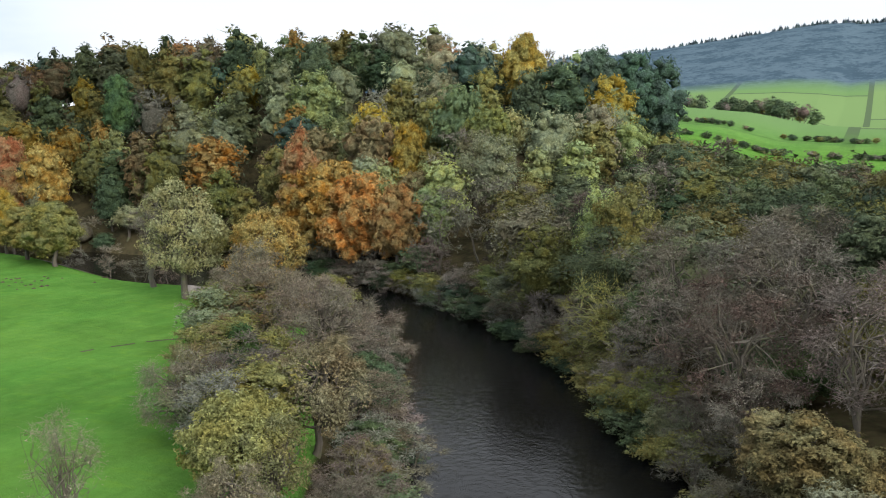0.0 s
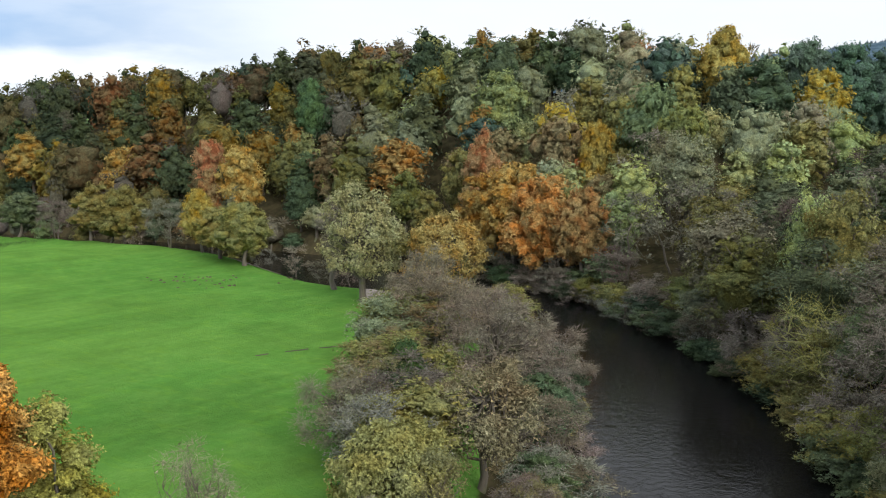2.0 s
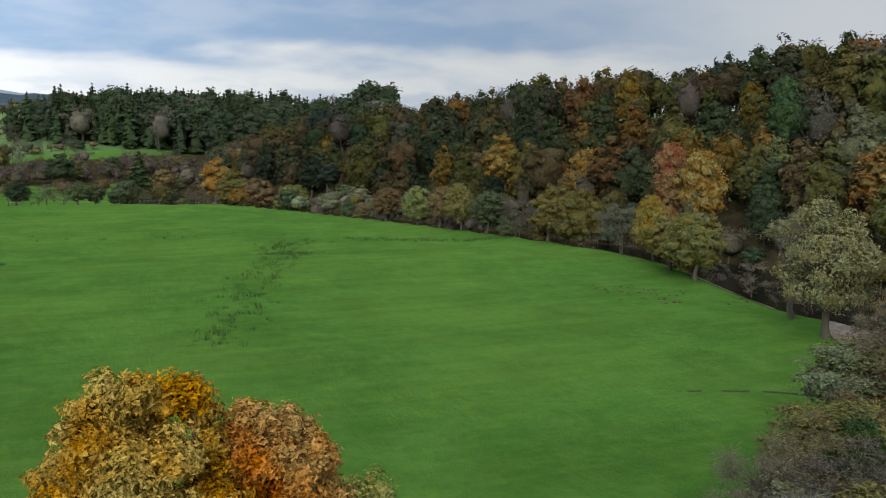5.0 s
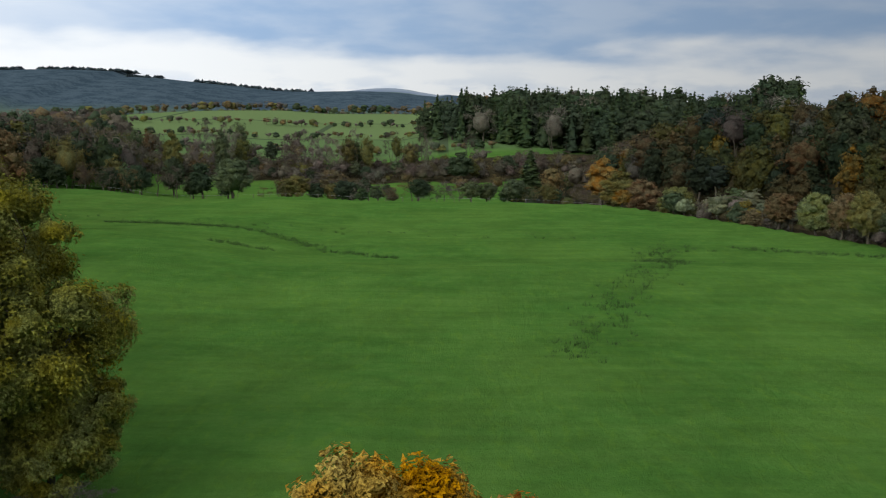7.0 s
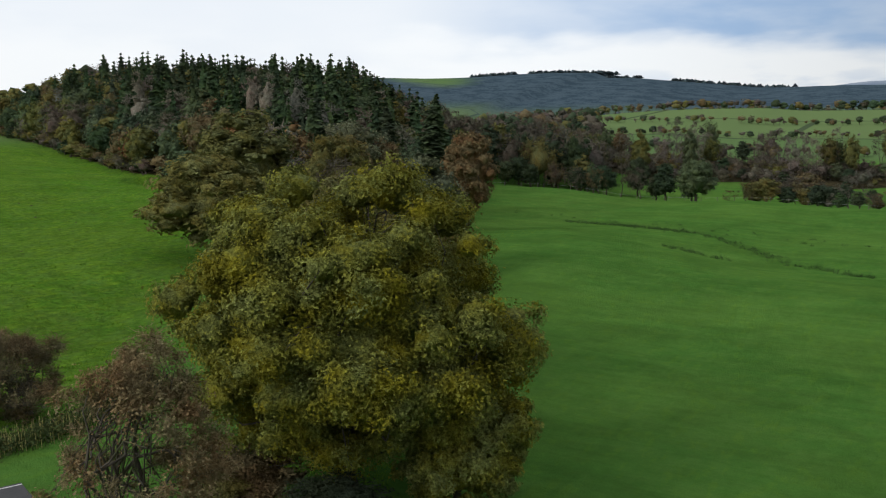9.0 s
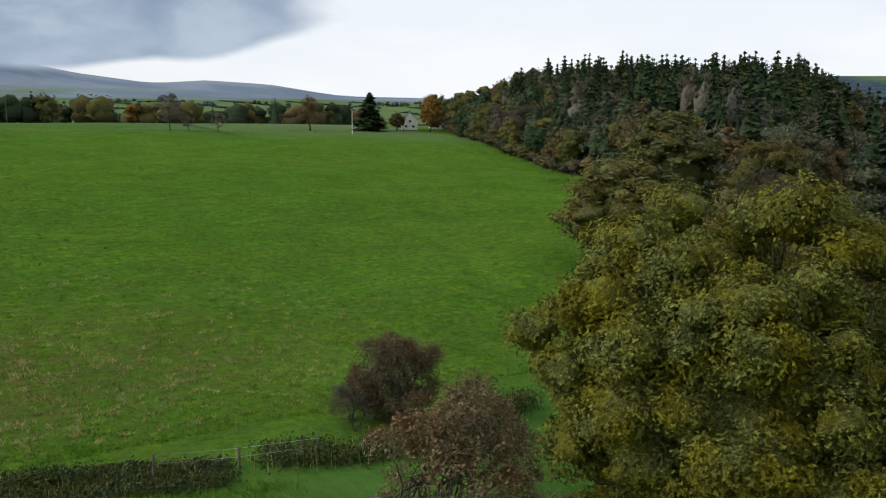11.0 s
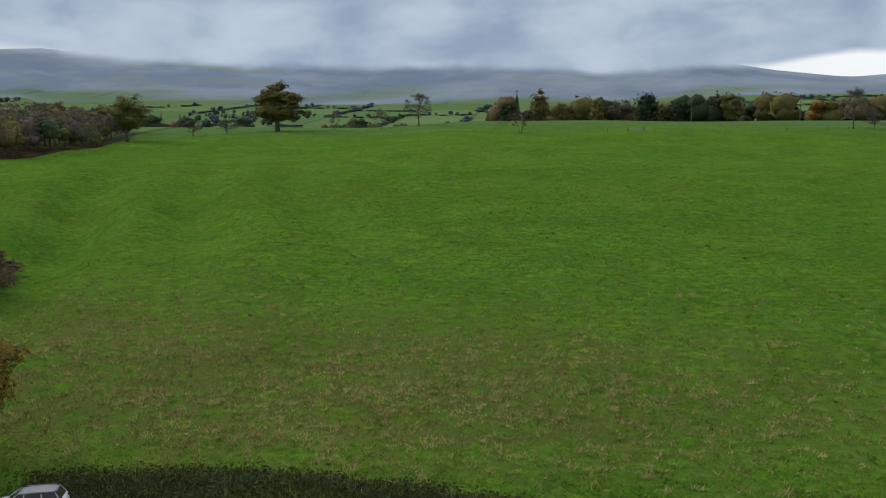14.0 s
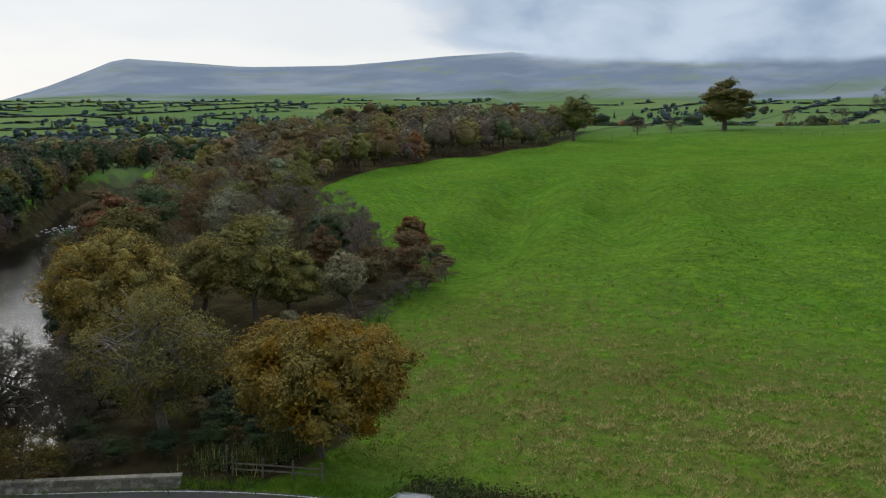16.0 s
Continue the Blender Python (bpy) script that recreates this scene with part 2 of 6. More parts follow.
NETTLE = material("nettles", b_paint((0.024, 0.060, 0.014), (0.060, 0.115, 0.030), 2.0), 0.85, 0.15)
MOSSY_BARK = material("mossy_bark", b_paint((0.16, 0.17, 0.05), (0.36, 0.35, 0.15), 2.0), 0.9, 0.15)
GREY_BARK = material("grey_oak_bark", b_paint((0.12, 0.11, 0.09), (0.28, 0.26, 0.22), 2.5), 0.9, 0.15)
FOAM = material("river_foam", b_paint((0.55, 0.56, 0.57), (0.75, 0.76, 0.77), 3.0), 0.6, 0.3)
SOIL = material("bare_soil", b_paint((0.035, 0.028, 0.02), (0.075, 0.06, 0.04), 3.0, 0.6, 0.05), 0.95, 0.1)
BLADES = material("grass_blades", b_paint((0.045, 0.140, 0.006), (0.175, 0.275, 0.024), 1.6), 0.9, 0.1)
BRACKEN = material("dry_grass", b_paint((0.25, 0.24, 0.072), (0.50, 0.44, 0.19), 0.5), 0.9, 0.1)
def b_cloud(q, b, o):
    at = q.n("ShaderNodeAttribute")
    at.attribute_name = "soft"
    pos = q.n("ShaderNodeNewGeometry").outputs["Position"]
    n = q.noise(q.scaled(pos, (1.0, 1.0, 2.2)), 0.0026, 4, 0.5, 0.3)
    a = q.ramp(q.math("ADD", at.outputs["Fac"], q.math("MULTIPLY", q.math("SUBTRACT", n, 0.5), 0.75)), 0.22, 0.62)
    em = q.n("ShaderNodeEmission")
    q.link(q.mix(q.ramp(n, 0.28, 0.72), (0.235, 0.310, 0.42), (0.42, 0.495, 0.59)), em.inputs[0])
    em.inputs[1].default_value = 1.0
    tr = q.n("ShaderNodeBsdfTransparent")
    mx = q.n("ShaderNodeMixShader")
    q.link(a, mx.inputs[0])
    q.link(tr.outputs[0], mx.inputs[1])
    q.link(em.outputs[0], mx.inputs[2])
    q.link(mx.outputs[0], o.inputs[0])


CLOUD = material("cloud_bank", b_cloud)
FARWOOD = material("far_trees", lambda q, b, o: b_foliage(q, b, o, True), 0.85, 0.05)


# ---- the lie of the land ----
def sstep(a, b, v):
    t = np.clip((np.asarray(v, float) - a) / (b - a), 0, 1)
    return t * t * (3 - 2 * t)


def smooth_line(pts, n=8):
    """A rounded line through a few bends."""
    p = np.array(pts, float)
    q = np.vstack([2 * p[0] - p[1], p, 2 * p[-1] - p[-2]])
    res = []
    for i in range(len(p) - 1):
        a, b, c, d = q[i:i + 4]
        for t in np.linspace(0, 1, n, endpoint=False):
            res.append(0.5 * (2 * b + (c - a) * t + (2 * a - 5 * b + 4 * c - d) * t * t + (3 * b - a - 3 * c + d) * t ** 3))
    return np.array(res + [p[-1]])


RIVER = smooth_line([(-420, -380), (-250, -290), (-154, -182), (-99, -124), (-58, -60), (-34, -32), (2, -12), (35, 6), (60, 21),
                     (80, 41), (93, 66), (100, 98), (98, 140), (88, 180), (76, 216), (62, 250), (36, 300), (45, 380), (120, 460)])
ROAD = smooth_line([(60, -150), (0, -85), (-30, -49), (-44.5, -28.5), (-50, -21), (-54, -13), (-55.5, -4), (-54.5, 8), (-50.5, 22), (-45, 34), (-42, 42), (-42, 50), (-47, 62), (-60, 84), (-84, 118), (-125, 158), (-200, 190)])
WATER_Z = -3.3


def line_dist(line, x, y):
    """Distance to a line, and on which side (positive to the right of its course)."""
    best = np.full(np.shape(x), 1e9)
    side = np.zeros(np.shape(x))
    for (ax, ay), (bx, by) in zip(line[:-1], line[1:]):
        dx, dy = bx - ax, by - ay
        t = np.clip(((x - ax) * dx + (y - ay) * dy) / (dx * dx + dy * dy), 0, 1)
        ex, ey = x - ax - t * dx, y - ay - t * dy
        d = ex * ex + ey * ey
        m = d < best
        best = np.where(m, d, best)
        side = np.where(m, np.sign(dy * (x - ax) - dx * (y - ay)), side)
    return np.sqrt(best), side


def inside(poly, x, y):
    x, y = np.asarray(x, float), np.asarray(y, float)
    r = np.zeros(x.shape, bool)
    n = len(poly)
    for i in range(n):
        (ax, ay), (bx, by) = poly[i], poly[(i + 1) % n]
        if ay == by:
            continue
        r ^= ((ay > y) != (by > y)) & (x < (bx - ax) * (y - ay) / (by - ay) + ax)
    return r


def poly_dist(poly, x, y):
    """Positive inside a polygon, negative outside."""
    d, _ = line_dist(np.array(list(poly) + [poly[0]], float), x, y)
    return np.where(inside(poly, x, y), d, -d)


WOOD_WEST = [(-104, 150), (-140, 167), (-194, 189), (-262, 218), (-357, 259), (-430, 300), (-400, 390), (-200, 390), (-146, 300), (-126, 250), (-112, 200)]
WOOD_SOUTH = [(-68, -37), (-90, -41), (-116, -48), (-136, -66), (-148, -90), (-170, -118), (-202, -137), (-255, -142), (-315, -134), (-380, -150), (-420, -250), (-280, -250), (-180, -180), (-102, -112), (-72, -66)]


def waves(x, y, s, k=0.0):
    return (np.sin(x / s + 1.3 + k) * np.cos(y / (s * 1.27) - 0.6 + k) + 0.5 * np.sin((x + y) / (s * 0.53) + 2.1 * k))


def land(x, y):
    x, y = np.asarray(x, float), np.asarray(y, float)
    d = np.hypot(x, y)
    rd, rs = line_dist(RIVER, x, y)
    out = rd * rs                                   # to the east and south of the river where positive
    z = np.zeros(x.shape)
    # sheep pasture rising to the west, then falling to the valley
    west = np.clip(-x - 73, 0, 340) * 0.068 - np.clip(-x - 425, 0, 700) * 0.062
    keep = sstep(-60, -20, -out)                    # dies away towards the river
    z = z + west * np.where(x < 0, 1, 0) * (0.35 + 0.65 * sstep(-20, 45, -out - 8)) * sstep(520, 300, y)
    z = z + 0.7 * waves(x, y, 23, 0.4) * sstep(-85, -115, x) * sstep(500, 350, d)
    # old plough terraces along the south side of the pasture
    ter = np.exp(-(((x + 165) / 52) ** 2 + ((y + 58) / 42) ** 2))
    z = z + 2.0 * ter * np.sin((y - 0.35 * x) / 3.6 + 0.6 * np.sin(x / 17.0)) + 0.35 * np.sin(x / 6.1 + np.sin(y / 9.0)) * np.cos(y / 7.3) * sstep(-62, -74, x) * sstep(420, 300, d)
    # hollow in the pasture by the south wood
    z = z + 1.1 * np.sin((x * 0.5 - y) / 11.0) * np.exp(-(((x + 150) / 45) ** 2 + ((y + 60) / 40) ** 2))
    z = z - 3.0 * np.exp(-(((x + 150) / 26) ** 2 + ((y + 62) / 17) ** 2))
    z = z - 2.5 * sstep(0, -60, y) * sstep(-190, -330, x) * sstep(-600, -450, x)
    # river meadow
    mead = sstep(-45, -20, x) * sstep(-8, -22, out)
    z = z - 1.2 * mead * sstep(20, 60, y)
    z = z + (1.3 * np.exp(-((y - 128 - 0.1 * x) / 16) ** 2) + 1.6 * np.exp(-((y - 245) / 22) ** 2) - 0.8 * np.exp(-((y - 158 + 0.12 * x) / 9) ** 2)) * sstep(-70, -40, x) * sstep(-10, -35, out)
    z = z + 2.6 * np.exp(-(((x + 62) / 26) ** 2 + ((y - 150) / 30) ** 2))
    # beyond the meadow: a lower step, then rising ground to the north
    north = sstep(262, 296, y + 0.22 * x * (x > -20))
    z = z - 3.0 * north * sstep(-160, -110, x) + np.clip(y - 380, 0, 520) * 0.074 * sstep(-700, -200, -np.abs(x)) * (x < 900) + np.clip(y - 340, 0, 270) * 0.045 * sstep(-40, 30, x) * sstep(420, 250, x)
    z = z - np.clip(y - 900, 0, 600) * 0.03 * (np.abs(x) < 1200)
    # wooded hill across the river
    crest = np.interp(y, [-60, 0, 25, 50, 90, 140, 190, 265, 360, 460], [1, 3, 6, 20, 28, 28.5, 25, 20.5, 15, 12])
    z = z + np.where(out > 0, crest * (sstep(8, 72, out) * (1 - 0.55 * sstep(95, 260, out))), 0) * sstep(-160, -60, y) * sstep(-40, 0, x)
    # wooded hill to the west
    pw = poly_dist(WOOD_WEST, x, y)
    z = z + 17.5 * sstep(-5, 52, pw)
    # open country to the east: rising fields, then a forested hill
    east = sstep(40, 200, x - 0.25 * np.abs(y))
    z = z + east * np.clip(x - 230, 0, 260) * 0.085
    # fells and ridges
    az = np.degrees(np.arctan2(x, y))
    ridge = np.interp(az, [-180, -160, -151, -147, -143, -136, -130, -124, -118, -105, -92, -82, -79, -77, -73, -70, -66, -62, -55, -45, -36, -30, -22, -17, -10, -3, 4, 10, 40, 66, 76, 84, 95, 120, 180],
                      [40, 40, 105, 215, 345, 310, 322, 358, 382, 405, 415, 393, 300, 272, 238, 252, 230, 185, 170, 218, 235, 238, 240, 240, 195, 163, 116, 80, 70, 140, 150, 175, 215, 150, 40])
    start = np.interp(az, [-180, -60, -40, 10, 50, 70, 180], [2700, 2700, 1900, 1900, 1000, 800, 800])
    fell = sstep(0, 1, (d - start) / np.interp(az, [-60, -40, 50, 72], [1650.0, 2000.0, 2000.0, 1050.0]))
    ridge = ridge - 118 * sstep(-38, -60, az) * sstep(-178, -160, az)
    z = z + ridge * fell * (0.965 + 0.035 * waves(x, y, 310, 1.0)) - 14 * sstep(450, 1100, d) * (az < -40)
    z = z + 34 * np.exp(-((az + 3) / 5.5) ** 2) * sstep(4050, 4500, d) * (y > 0)
    z = z + 118 * sstep(620, 3000, d) * sstep(-38, -60, az) * sstep(-178, -160, az)
    # the river's bed and banks
    bank = sstep(13.5 + 9.0 * np.exp(-(((x - 82) / 14) ** 2 + ((y - 84) / 20) ** 2)), 8.0, rd)
    z = z * (1 - bank) + bank * (WATER_Z - 1.2)
    # the road's shelf
    rdd, _ = line_dist(ROAD, x, y)
    shelf = sstep(9, 4, rdd) * (d < 260)
    flat = np.where(y > 60, 0.0 + np.clip(y - 60, 0, 160) * 0.02, 0.0)
    z = z * (1 - shelf) + flat * shelf
    return z


def ground_z(x, y):
    return float(land(np.array([float(x)]), np.array([float(y)]))[0])


def mesh(name, verts, faces, mat=None, smooth=False):
    me = bpy.data.meshes.new(name)
    me.from_pydata(np.asarray(verts, float).tolist(), [], faces.tolist() if isinstance(faces, np.ndarray) else faces)
    if mat:
        me.materials.append(mat)
    if smooth:
        me.polygons.foreach_set("use_smooth", [True] * len(me.polygons))
    me.update()
    return me


def part(name, me, parent, label="", color=None, m=None):
    ob = new(name, me)
    ob.parent = parent
    if m is not None:
        ob.matrix_basis = m
    if label:
        tagged(ob, label)
    if color:
        ob.color = (*color, 1)
    return ob


def thing(name, m, label, category, group=""):
    ob = new(name)
    ob.empty_display_size = 0.2
    ob.matrix_basis = m
    return tagged(ob, label, category, group)


# ground: one sheet to the horizon, finest round the walk
_u = np.linspace(-1, 1, 381)
_s = 330 * _u + 4500 * _u ** 5 * np.abs(_u)
GX, GY = np.meshgrid(_s - 10, _s + 40, indexing="ij")
GZ = land(GX, GY)
_n = len(_s)
_i = np.arange((_n - 1) * _n).reshape(_n - 1, _n)[:, :-1].ravel()
ground_me = mesh("ground", np.c_[GX.ravel(), GY.ravel(), GZ.ravel()], np.c_[_i, _i + _n, _i + _n + 1, _i + 1], GROUND, True)
ground = tagged(new("ground", ground_me), "rolling green pasture, woodland floor and distant fells", "ground", kind="structure")
_rd, _rs = line_dist(RIVER, GX, GY)
_out = _rd * _rs
litter = np.maximum(sstep(-3, 3, poly_dist(WOOD_WEST, GX, GY)), sstep(-3, 3, poly_dist(WOOD_SOUTH, GX, GY)))
litter = np.maximum(litter, (_out > 0) * sstep(-120, -60, GY) * (GX > -40) * sstep(260, 150, _out) * (GY < 480))
litter = np.maximum(litter, sstep(1.35, 0.95, np.hypot((GX + 60) / 17, (GY + 38) / 17)))
litter = np.maximum(litter, sstep(14.5, 12, _rd) * (np.hypot(GX, GY) < 500))
# straw patches; the one round (-79, -14) also stands in for slope shading
dry = np.exp(-(((GX + 82) / 20) ** 2 + ((GY - 12) / 34) ** 2)) * 0.95 + 0.6 * np.exp(-(((GX + 92) / 22) ** 2 + ((GY + 24) / 16) ** 2)) + 0.85 * np.exp(-(((GX + 79) / 15) ** 2 + ((GY + 14) / 15) ** 2)) + 0.12 * (GX < -70)
scrub = sstep(384, 394, GY + 4 * np.sin(GX / 9.0)) * sstep(470, 456, GY + 5 * np.sin(GX / 13.0)) * (GX > -330) * (GX < 95)
litter = np.maximum(litter, scrub)
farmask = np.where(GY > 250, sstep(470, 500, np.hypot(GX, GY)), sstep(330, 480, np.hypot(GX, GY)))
_az = np.degrees(np.arctan2(GX, GY))
# where the haze-blue fell colour applies
hazy_fell = np.maximum(sstep(2650, 3150, np.hypot(GX, GY) + 220 * waves(GX, GY, 170, 0.3)), sstep(900, 1050, np.hypot(GX, GY)) * ((_az > 120) & (_az < 121)))
_d = np.hypot(GX, GY)
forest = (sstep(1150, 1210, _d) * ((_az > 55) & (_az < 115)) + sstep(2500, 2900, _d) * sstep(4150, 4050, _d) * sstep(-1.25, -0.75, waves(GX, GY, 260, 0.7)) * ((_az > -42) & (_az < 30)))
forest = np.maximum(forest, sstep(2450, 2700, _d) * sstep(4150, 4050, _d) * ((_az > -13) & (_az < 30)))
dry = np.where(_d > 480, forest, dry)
hazy_fell = np.where((_az > -44) & (_az < 50), sstep(4050, 4200, _d), hazy_fell)
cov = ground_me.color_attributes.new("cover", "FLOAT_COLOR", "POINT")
cov.data.foreach_set("color", np.c_[litter.ravel(), np.clip(dry, 0, 1).ravel(), hazy_fell.ravel(), farmask.ravel()].ravel().astype(np.float32))


def ribbon(name, line, half, lift, mat, nacross=2, fixed=None):
    """A strip that follows a line, on the ground or level."""
    t = np.gradient(line, axis=0)
    t /= np.linalg.norm(t, axis=1)[:, None]
    nrm = np.c_[t[:, 1], -t[:, 0]]
    vs = []
    for k in range(nacross + 1):
        o = -half + 2 * half * k / nacross
        p = line + nrm * o
        z = np.full(len(p), fixed) if fixed is not None else land(p[:, 0], p[:, 1]) + lift
        vs.append(np.c_[p, z])
    v = np.stack(vs, 1).reshape(-1, 3)
    w = nacross + 1
    f = [(i * w + k, i * w + k + 1, (i + 1) * w + k + 1, (i + 1) * w + k) for i in range(len(line) - 1) for k in range(nacross)]
    return mesh(name, v, f, mat, True)


tagged(new("river", ribbon("river", RIVER, 13.5, 0, WATER, 2, WATER_Z)), "dark peaty river with small ripples between wooded banks", "river", kind="structure")
ROAD_FINE = smooth_line([tuple(p) for p in ROAD[8:80:4]], 12)
road = tagged(new("road", ribbon("road", ROAD_FINE, 2.9, 0.06, ASPHALT, 4)), "narrow grey asphalt country road", "road", kind="structure")

# ---- trees ----
def fastmesh(name, verts, quads, tris, mats, split=None, smooth=False):
    """A mesh from arrays; split: how many of the quads, taken first, have the first material."""
    me = bpy.data.meshes.new(name)
    nq, nt = len(quads), len(tris)
    me.vertices.add(len(verts))
    me.vertices.foreach_set("co", np.asarray(verts, np.float32).ravel())
    me.loops.add(4 * nq + 3 * nt)
    me.loops.foreach_set("vertex_index", np.concatenate([np.asarray(quads, np.int32).ravel(), np.asarray(tris, np.int32).ravel()]))
    me.polygons.add(nq + nt)
    me.polygons.foreach_set("loop_start", np.concatenate([np.arange(nq) * 4, 4 * nq + np.arange(nt) * 3]).astype(np.int32))
    for m in mats:
        me.materials.append(m)
    if split is not None:
        idx = np.ones(nq + nt, np.int32)
        idx[:split] = 0
        me.polygons.foreach_set("material_index", idx)
    if smooth:
        me.polygons.foreach_set("use_smooth", np.ones(nq + nt, bool))
    me.update(calc_edges=True)
    me.validate()
    return me


def unit(rng, n):
    v = rng.normal(size=(n, 3))
    return v / np.linalg.norm(v, axis=1)[:, None]


class Builder:
    """Gathers vertices, quads and triangles."""

    def __init__(self):
        self.v, self.q, self.t, self.n = [], [], [], 0

    def add(self, v, quads=None, tris=None):
        v = np.asarray(v, float).reshape(-1, 3)
        if quads is not None and len(quads):
            self.q.append(np.asarray(quads, int) + self.n)
        if tris is not None and len(tris):
            self.t.append(np.asarray(tris, int) + self.n)
        self.v.append(v)
        self.n += len(v)

    def arrays(self):
        return (np.vstack(self.v), np.vstack(self.q) if self.q else np.zeros((0, 4), int), np.vstack(self.t) if self.t else np.zeros((0, 3), int))

    def mesh(self, name, mat, smooth=False):
        v, q, t = self.arrays()
        return fastmesh(name, v, q, t, [mat], None, smooth)

    def tube(self, pts, radii, sides=6):
        pts = np.asarray(pts, float)
        t = np.gradient(pts, axis=0)
        t /= np.linalg.norm(t, axis=1)[:, None] + 1e-9
        a = np.cross(t, np.array([0.31, 0.95, 0.05]))
        a /= np.linalg.norm(a, axis=1)[:, None] + 1e-9
        b = np.cross(t, a)
        ang = np.arange(sides) * 2 * math.pi / sides
        ring = pts[:, None] + (a[:, None] * np.cos(ang)[None, :, None] + b[:, None] * np.sin(ang)[None, :, None]) * np.asarray(radii)[:, None, None]
        i, k = np.meshgrid(np.arange(len(pts) - 1), np.arange(sides), indexing="ij")
        i, k = i.ravel(), k.ravel()
        k2 = (k + 1) % sides
        self.add(ring.reshape(-1, 3), np.c_[i * sides + k, i * sides + k2, (i + 1) * sides + k2, (i + 1) * sides + k])

    def cards(self, rng, pos, nrm, length, ratio=0.62):
        """Pointed leaves or leaf sprays at pos, facing nrm."""
        n = len(pos)
        a = np.cross(nrm, unit(rng, n))
        a /= np.linalg.norm(a, axis=1)[:, None] + 1e-9
        b = np.cross(nrm, a)
        L = np.asarray(length)[:, None]
        W = L * ratio * rng.uniform(0.75, 1.25, (n, 1))
        v = np.stack([pos - a * L * 0.8 + b * W, pos + a * L * 1.2 + b * W * rng.uniform(-0.5, 0.5, (n, 1)), pos - a * L * 0.6 - b * W], 1)
        self.add(v, None, np.arange(3 * n).reshape(n, 3))

    def slivers(self, rng, a, b, wd):
        """Tapering twigs from a to b."""
        d = b - a
        sd = np.cross(d, unit(rng, len(d)))
        sd /= np.linalg.norm(sd, axis=1)[:, None] + 1e-9
        self.add(np.stack([a - sd * wd, a + sd * wd, b], 1), None, np.arange(3 * len(a)).reshape(-1, 3))


_ico = bmesh.new()
bmesh.ops.create_icosphere(_ico, subdivisions=1, radius=1)
ICO_V = np.array([v.co[:] for v in _ico.verts])
ICO_F = np.array([tuple(v.index for v in f.verts) for f in _ico.faces])
_ico.free()
_ico = bmesh.new()
bmesh.ops.create_icosphere(_ico, subdivisions=2, radius=1)
ICO2_V = np.array([v.co[:] for v in _ico.verts])
ICO2_F = np.array([tuple(v.index for v in f.verts) for f in _ico.faces])
_ico.free()

ICO1_V, ICO1_F = ICO_V, ICO_F


def bend(rng, a, b, n=5, wob=0.06):
    t = np.linspace(0, 1, n)[:, None]
    a, b = np.asarray(a, float), np.asarray(b, float)
    p = a + (b - a) * t
    p[1:-1] += rng.normal(size=(n - 2, 3)) * np.linalg.norm(b - a) * wob
    return p


